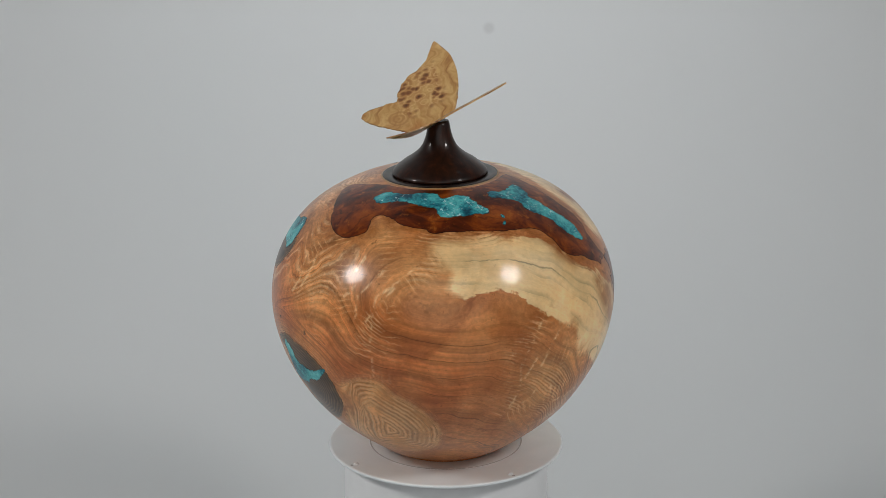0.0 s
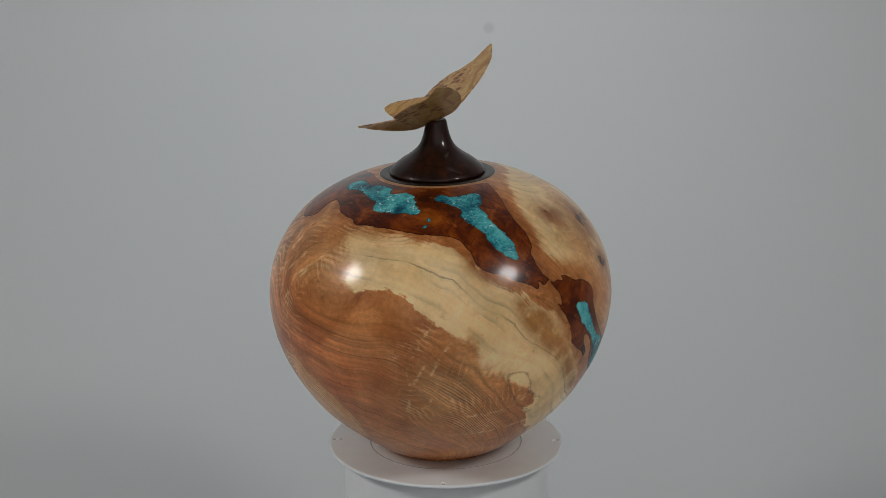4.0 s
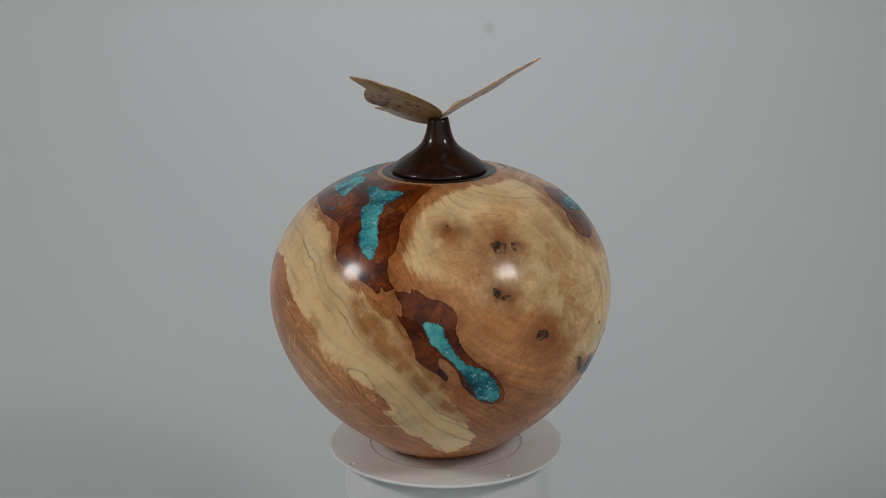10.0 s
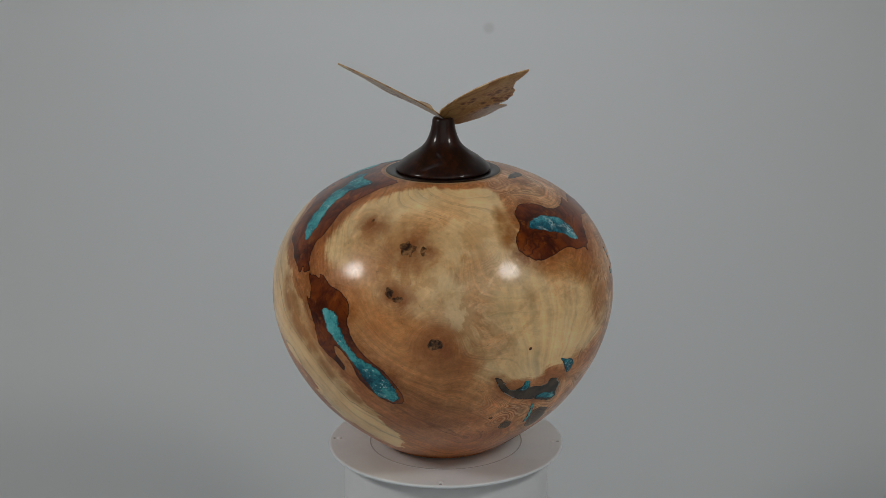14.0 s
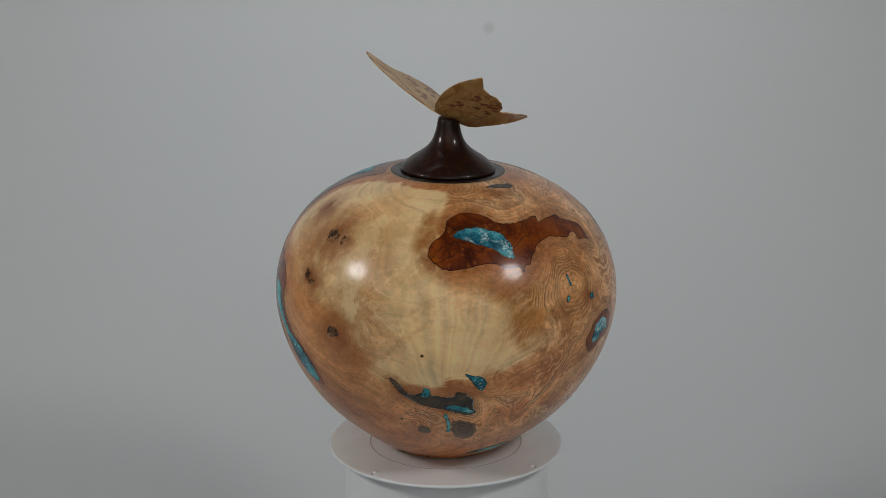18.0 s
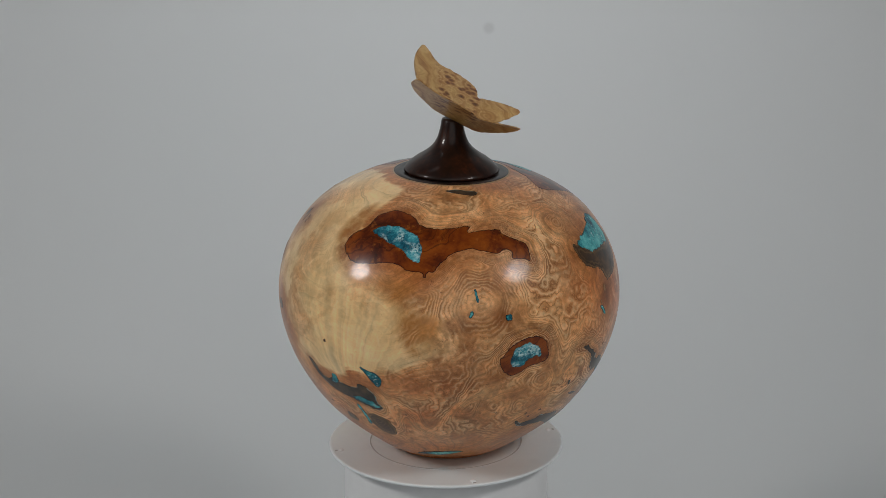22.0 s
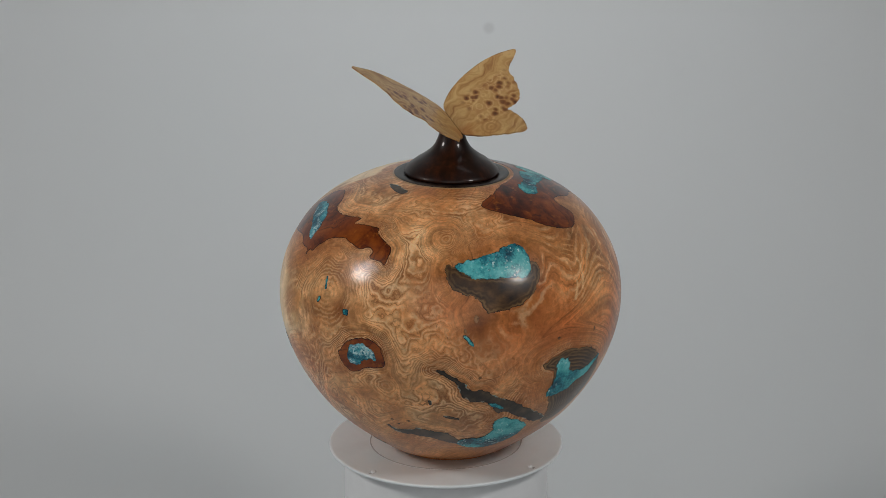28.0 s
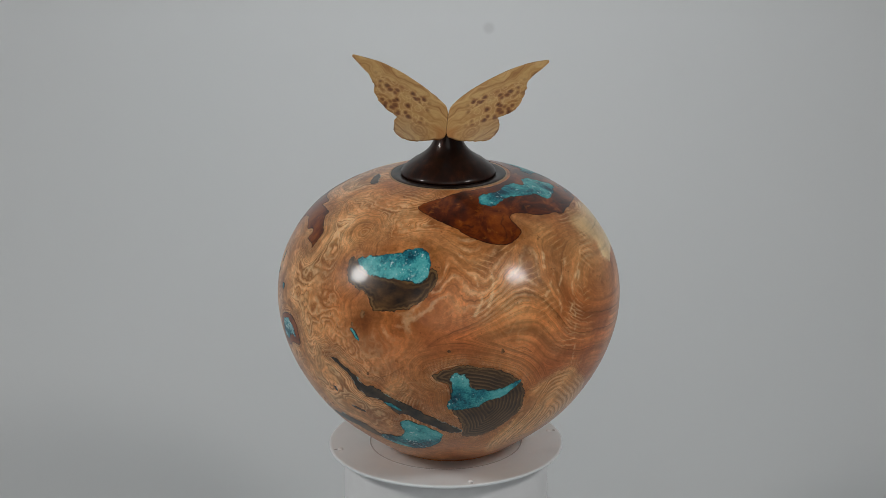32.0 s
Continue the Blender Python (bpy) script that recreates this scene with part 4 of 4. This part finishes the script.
def wood_fields(lon, s):
    """The flow of the grain and the zones of colour over the vase's skin."""
    p, r, h = skin_point(lon, s)
    ring = grain_flow(lon, s)

    def cloud(blobs):
        total = np.zeros(lon.shape)
        for b in blobs:
            total = np.maximum(total, np.exp(-(skin_gap(lon, s, r, b[0], b[1]) / b[2] * 1.5) ** 2))
        return np.clip(total + 0.25 * table_noise(p / 18, 9), 0, 1)

    sap = np.full(lon.shape, 60.0)
    for k, o in enumerate(SAPS):
        sap = np.minimum(sap, patch_field(o)(lon, s))
    gold = np.full(lon.shape, 60.0)
    for o in GOLDS:
        gold = np.minimum(gold, patch_field(o)(lon, s))
    fawn, ripple = np.full(lon.shape, 60.0), np.full(lon.shape, 60.0)
    for o in FAWNS:
        fawn = np.minimum(fawn, patch_field(o, 1.0, 5)(lon, s))
    for o in RIPPLES:
        ripple = np.minimum(ripple, patch_field(o, 2.0, 6)(lon, s))
    halo = np.zeros(lon.shape)
    for l, hh, w, t in KNOTS[:6] + [(5, 149.2, 3.2, 3), (127, 108, 2, 2)]:
        halo = np.maximum(halo, np.exp(-(skin_gap(lon, s, r, l + 1, hh - 1) / (2.0 * w + 3.5)) ** 2))
    tan = np.maximum(np.clip(0.5 - fawn / 1.5, 0, 1), 0.85 * cloud(TANS))
    for o in BARKS[1:4] + BLUES[6:8]:
        ripple = np.minimum(ripple, np.maximum(patch_field(o)(lon, s) - 6, -3) * 1.2)
    burl = cloud(BURLS) * (1 - 0.7 * np.exp(-(skin_gap(lon, s, r, 186, 126) / 38) ** 4)) * (1 - 0.6 * np.exp(-(skin_gap(lon, s, r, 214, 60) / 36) ** 4))
    stain = np.zeros(lon.shape)
    grit = 2.0 * table_noise(p / 9, 4)
    for o, reach in [(x, 6.0) for group in AMBERS for x in group] + [(x, 8.0) for x in BARKS[:2] + BLUES[5:8]] + [(x, 2.5) for x in BARKS[2:5]]:
        stain = np.maximum(stain, np.exp(-(np.maximum(patch_field(o, soft=0)(lon, s) + grit, 0) / reach) ** 2))
    ladder, rungs = np.zeros(lon.shape), np.zeros(lon.shape)
    for path, reach in STRIPS:
        d, along = path_gap(lon, s, path)
        g = np.exp(-(d / reach) ** 2)
        ladder = np.where(g > rungs, along, ladder)
        rungs = np.maximum(rungs, g)
    fan = np.degrees(np.arctan2(np.radians(turn_gap(lon, 74)) * 95, h - 38))
    reach = np.exp(-(skin_gap(lon, s, r, 75, 95) / 42) ** 4) * np.clip((h - 58) / 10, 0, 1)
    sheen_streak = np.zeros(lon.shape)
    for path in SHEEN_STREAKS:
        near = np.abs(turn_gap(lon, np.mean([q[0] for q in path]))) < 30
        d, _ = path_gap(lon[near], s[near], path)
        sheen_streak[near] = np.maximum(sheen_streak[near], np.exp(-((d + 0.8 * table_noise(p[near] / 5, 41)) / 0.7) ** 2))
    return {"sheen_streak": sheen_streak, "fan": fan, "fan_reach": reach, "curl": burl_flow(lon, s), "ladder": ladder, "rungs": rungs, "shimmer": cloud(SHIMMERS), "still": cloud(STILLS), "stain": stain, "halo": halo, "tan": tan, "calm": cloud(CALMS), "ripple": np.clip(0.5 - ripple / 6, 0, 1), "ring": ring, "sap": sap, "gold": np.clip(0.5 - gold / 6, 0, 1), "burl": burl, "red": cloud(REDS)}


def vase_body():
    lons = np.linspace(0, 360, 901)[:-1]
    arcs = np.linspace(0, ARC[-1], 380)
    foot = np.array(FOOT)
    r = np.concatenate([foot[:, 0], np.interp(arcs, ARC, CURVE[:, 0]), [33.0, 30.0, 29.0, 29.0]])
    h = np.concatenate([foot[:, 1], np.interp(arcs, ARC, CURVE[:, 1]), [163.8, 163.6, 162.6, 150.0]])
    s = np.concatenate([np.zeros(len(foot)), arcs, np.full(4, ARC[-1])])
    n, m = len(lons), len(r)
    a = np.radians(lons)[:, None]
    xyz = np.stack([r * np.cos(a), r * np.sin(a), np.broadcast_to(h, (n, m))], 2).reshape(-1, 3) / 1000
    i, k = np.meshgrid(np.arange(n), np.arange(m - 1), indexing="ij")
    j = (i + 1) % n
    quads = np.stack([i * m + k, j * m + k, j * m + k + 1, i * m + k + 1], 2).reshape(-1, 4)
    mesh = bpy.data.meshes.new("body")
    mesh.vertices.add(n * m)
    mesh.vertices.foreach_set("co", xyz.ravel())
    mesh.loops.add(quads.size)
    mesh.loops.foreach_set("vertex_index", quads.ravel())
    mesh.polygons.add(len(quads))
    mesh.polygons.foreach_set("loop_start", np.arange(0, quads.size, 4))
    mesh.polygons.foreach_set("use_smooth", np.ones(len(quads), bool))
    mesh.update(calc_edges=True)
    mesh.validate()
    lon = np.repeat(lons, m)
    for key, value in wood_fields(lon, np.tile(s, n)).items():
        mesh.attributes.new(key, "FLOAT", "POINT").data.foreach_set("value", value.astype(np.float32))
    return mesh


def wooden_vase():
    thing = tagged(new("wooden_vase"), "round turned wooden vase with dark amber and turquoise inlays", "vase")
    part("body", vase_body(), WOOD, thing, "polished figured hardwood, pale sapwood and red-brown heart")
    part("rim_line", turned("rim_line", [(33.6, 163.0), (33.5, 163.9), (32.7, 164.1), (32.5, 163.0)], 128), PALE_RIM, thing, "thin pale line round the mouth")
    part("collar", turned("collar", [(32.8, 162.8), (32.7, 164.0), (32.1, 164.35), (30.2, 164.5), (27.4, 164.4), (26.6, 164.2), (26.0, 158.0)], 128), EBONY, thing, "glossy black-brown ebony ring round the mouth")

    def inlay(name, outlines, material, lift, rough, seed, label, soft=2, grow=0.0):
        fields = [patch_field(o, rough, seed, soft) for o in outlines]
        boxes = np.array([f.box for f in fields])
        middle = 0.5 * (boxes[0, 0] + boxes[0, 1])
        box = (boxes[:, 0].min(), boxes[:, 1].max(), boxes[:, 2].min(), boxes[:, 3].max())
        scale = fields[0].scale

        def field(x, s):
            return np.min([f(x / scale, s) for f in fields], axis=0) - grow
        spot = on_vase(lift)
        mesh = cut_sheet(name, field, (box[0] * scale, box[1] * scale, box[2], box[3]), 0.5 if (box[1] - box[0]) * scale > 25 else 0.3,
                         lambda x, s: spot(x / scale, s), 0.0012,
                         extra=lambda x, s: {"ring": grain_flow(x / scale, s)} if name in ("amber_inlay", "bark_inclusion", "burl_eye") else {})
        return part(name, mesh, material, thing, label)

    for k, o in enumerate(AMBERS):
        inlay("amber_inlay", o, BRIGHT_AMBER if k else AMBER, 0.10, 0.40, 10 + 3 * k, "glossy dark amber-brown wood", 1)
    for k, o in enumerate(BARKS):
        if k < 2:
            inlay("bark_inclusion", [o], STRIPED if k else BARK, 0.08, 0.8, 40 + 3 * k, "dark bark-brown striped wood")
        else:
            inlay("crack", [o], CRACK, 0.08, 0.7 if k < 5 else 0.3, 40 + 3 * k, "dark open crack filled with black resin")
    for k, o in enumerate(BLUES):
        inlay("turquoise_inlay", [o], WHITE_BLUE if k in (3, 4) else TURQUOISE, 0.20, 0.75 if k < 9 else 0.35, 80 + 3 * k, "crushed turquoise set in resin", 1, 0.45 if k < 8 and k != 4 else 0.0)
    for k, o in enumerate(EYES):
        inlay("burl_eye", [o], STRIPED, 0.08, 0.5, 60 + 3 * k, "small olive-brown ringed burl eye")
    for k, (l, hh, w, t) in enumerate(KNOTS):
        rr = float(np.interp(hh, CURVE[:, 1], CURVE[:, 0]))
        torn = [0.78 + 0.4 * ((37 * (k + 1) * (m + 3)) % 23) / 23 for m in range(12)]
        o = [(l + math.degrees(w / rr) * c * math.cos(b), hh + t * c * math.sin(b)) for c, b in zip(torn, np.linspace(0, 2 * math.pi, 13)[:-1])]
        inlay("knot", [o], KNOT, 0.12, 0.8 * min(1, w / 2.5), 150 + 3 * k, "small black-brown knot")
    return thing


# ---- the lid ----
WEST_WING = [(22.2, 0), (28.8, 8.9), (34.3, 18), (39.5, 29.8), (42.4, 42.8), (41.7, 51.3), (40.6, 61.4), (36.7, 57.6), (31.4, 51.9), (27.8, 48.1), (21.6, 45.4),
             (14.7, 44.3), (8, 40.9), (3.1, 36.1), (-0.4, 29.6), (-3, 30.6), (-9, 31.4), (-15.4, 31.8), (-20.8, 30.4), (-23.8, 27.2), (-22.6, 22.6), (-17, 16), (-9.4, 7.7), (-6, 2.8), (-1.6, 0)]
EAST_WING = [(22.2, 0), (29.4, 6.6), (35.5, 14.7), (40.4, 24.7), (44.4, 36.5), (45.8, 48.4), (44.1, 60.8), (38.2, 55.5), (34.4, 50.6), (29.7, 47.1), (25, 46.3),
             (21.5, 46.5), (14.1, 45.2), (6.9, 41.9), (3.3, 37.1), (2, 30.7), (-0.9, 32.5), (-7.8, 33.6), (-14.9, 33.2), (-21.4, 31.4), (-23.4, 27.3), (-16.4, 19.1),
             (-10.3, 9.7), (-7, 5.9), (-1.6, 0)]


def butterfly_lid():
    thing = tagged(new("vase_lid"), "dark rosewood vase lid topped by a burl butterfly", "lid")
    profile = [(0, 160.0), (25.4, 160.0), (25.9, 164.2), (26.8, 164.6), (27.0, 165.3), (26.7, 166.2), (25.8, 167.2), (24.2, 168.9), (22.0, 170.6), (20.0, 172.2),
               (17.6, 173.6), (15.4, 175.1), (13.2, 176.8), (11.2, 178.7), (9.6, 180.9), (8.4, 183.4), (7.4, 186.4), (6.6, 190.0), (6.1, 193.4), (5.6, 194.6), (4.6, 195.0), (0, 195.0)]
    stem = turned("stem", profile, 128, 55)
    for v in stem.vertices:  # the top is cut to the slope of the butterfly's back
        along = (v.co.x + 0.0095) * 0.953 + (v.co.y + 0.0026) * 0.302
        aside = abs((v.co.y + 0.0026) * 0.953 - (v.co.x + 0.0095) * 0.302)
        v.co.z = min(v.co.z, 0.18908 + 0.493 * along + 0.27 * aside - 0.0004) if v.co.z > 0.186 else v.co.z
    part("stem", stem, ROSEWOOD, thing, "polished dark rosewood flange and flared stem")
    fly = tagged(new("butterfly"), "thin butterfly of spotted golden burl")
    fly.parent = thing
    heel = Vector((-0.00949, -0.0026, 0.18908))
    spine = Vector((0.85483, 0.27134, 0.44231)).normalized()
    for name, outline, side, seed in (("wing_west", WEST_WING, (-0.44391, 0.82381, 0.35254), 3), ("wing_east", EAST_WING, (0.15272, -0.94619, 0.28530), 7)):
        across = Vector(side).normalized()
        up = spine.cross(across)
        flip = up.z < 0
        up = -up if flip else up
        shape = rounded(outline, 2)
        sp, ac, un = np.array(spine), np.array(across), np.array(up)

        def field(a, b, shape=shape, seed=seed):
            q = np.stack([a, b, np.full(a.shape, seed * 3.1)], 1)
            outer = np.clip(b / 12, 0, 1) * np.clip((34 - a) / 10, 0, 1)
            return inside_distance(a, b, shape) + outer * (0.65 * table_noise(q * 0.34, seed) + 0.35 * table_noise(q * 1.1, seed + 1))

        def place(a, b, sp=sp, ac=ac, un=un, flip=flip):
            lift = 4.4 * np.clip((5 - a) / 22, 0, 1.3) ** 1.5 * np.clip(b / 25, 0, 1) + 1.3 * np.sin(np.pi * np.clip(b / 60, 0, 1)) * np.clip((36 - a) / 20, 0, 1)
            xyz = np.array(heel) + (a[:, None] * sp + b[:, None] * ac + (lift[:, None] + 0.5) * un) / 1000
            return xyz, np.tile(un, (len(a), 1))

        mesh = cut_sheet("wing", field, (-31, 48, -0.5, 63), 0.7, place, 0.0007, both=True,
                         extra=lambda a, b: {"wing": np.stack([a, b, np.zeros(len(a))], 1)})
        if flip:
            mesh.flip_normals()
        part("wing", mesh, WING, fly, "thin pale gold burl wing with brown eye spots")
    return thing


# ---- motion of the turntable and all that stands on it ----
LEAN = Vector((-0.0195, -0.0078, 1.0)).normalized()


def motions():
    east = (Vector((1, 0, 0)) - LEAN * LEAN.x).normalized()
    stand = Matrix((east, LEAN.cross(east), LEAN)).transposed().to_4x4()
    stand = Matrix.Translation((0.00047, -0.00204, TOP + 0.0002)) @ stand
    times = [0.5 * k for k in range(65)]
    spin = [(t, Matrix.Rotation(radians(-SPEED * t), 4, "Z")) for t in times]
    walk(platter, [(t, Matrix.Translation((0, 0, TOP)) @ m) for t, m in spin])
    walk(vase, [(t, m @ stand) for t, m in spin])
    walk(lid, [(t, m @ stand) for t, m in spin])


studio()
table, platter = turntable()
vase = wooden_vase()
lid = butterfly_lid()
motions()
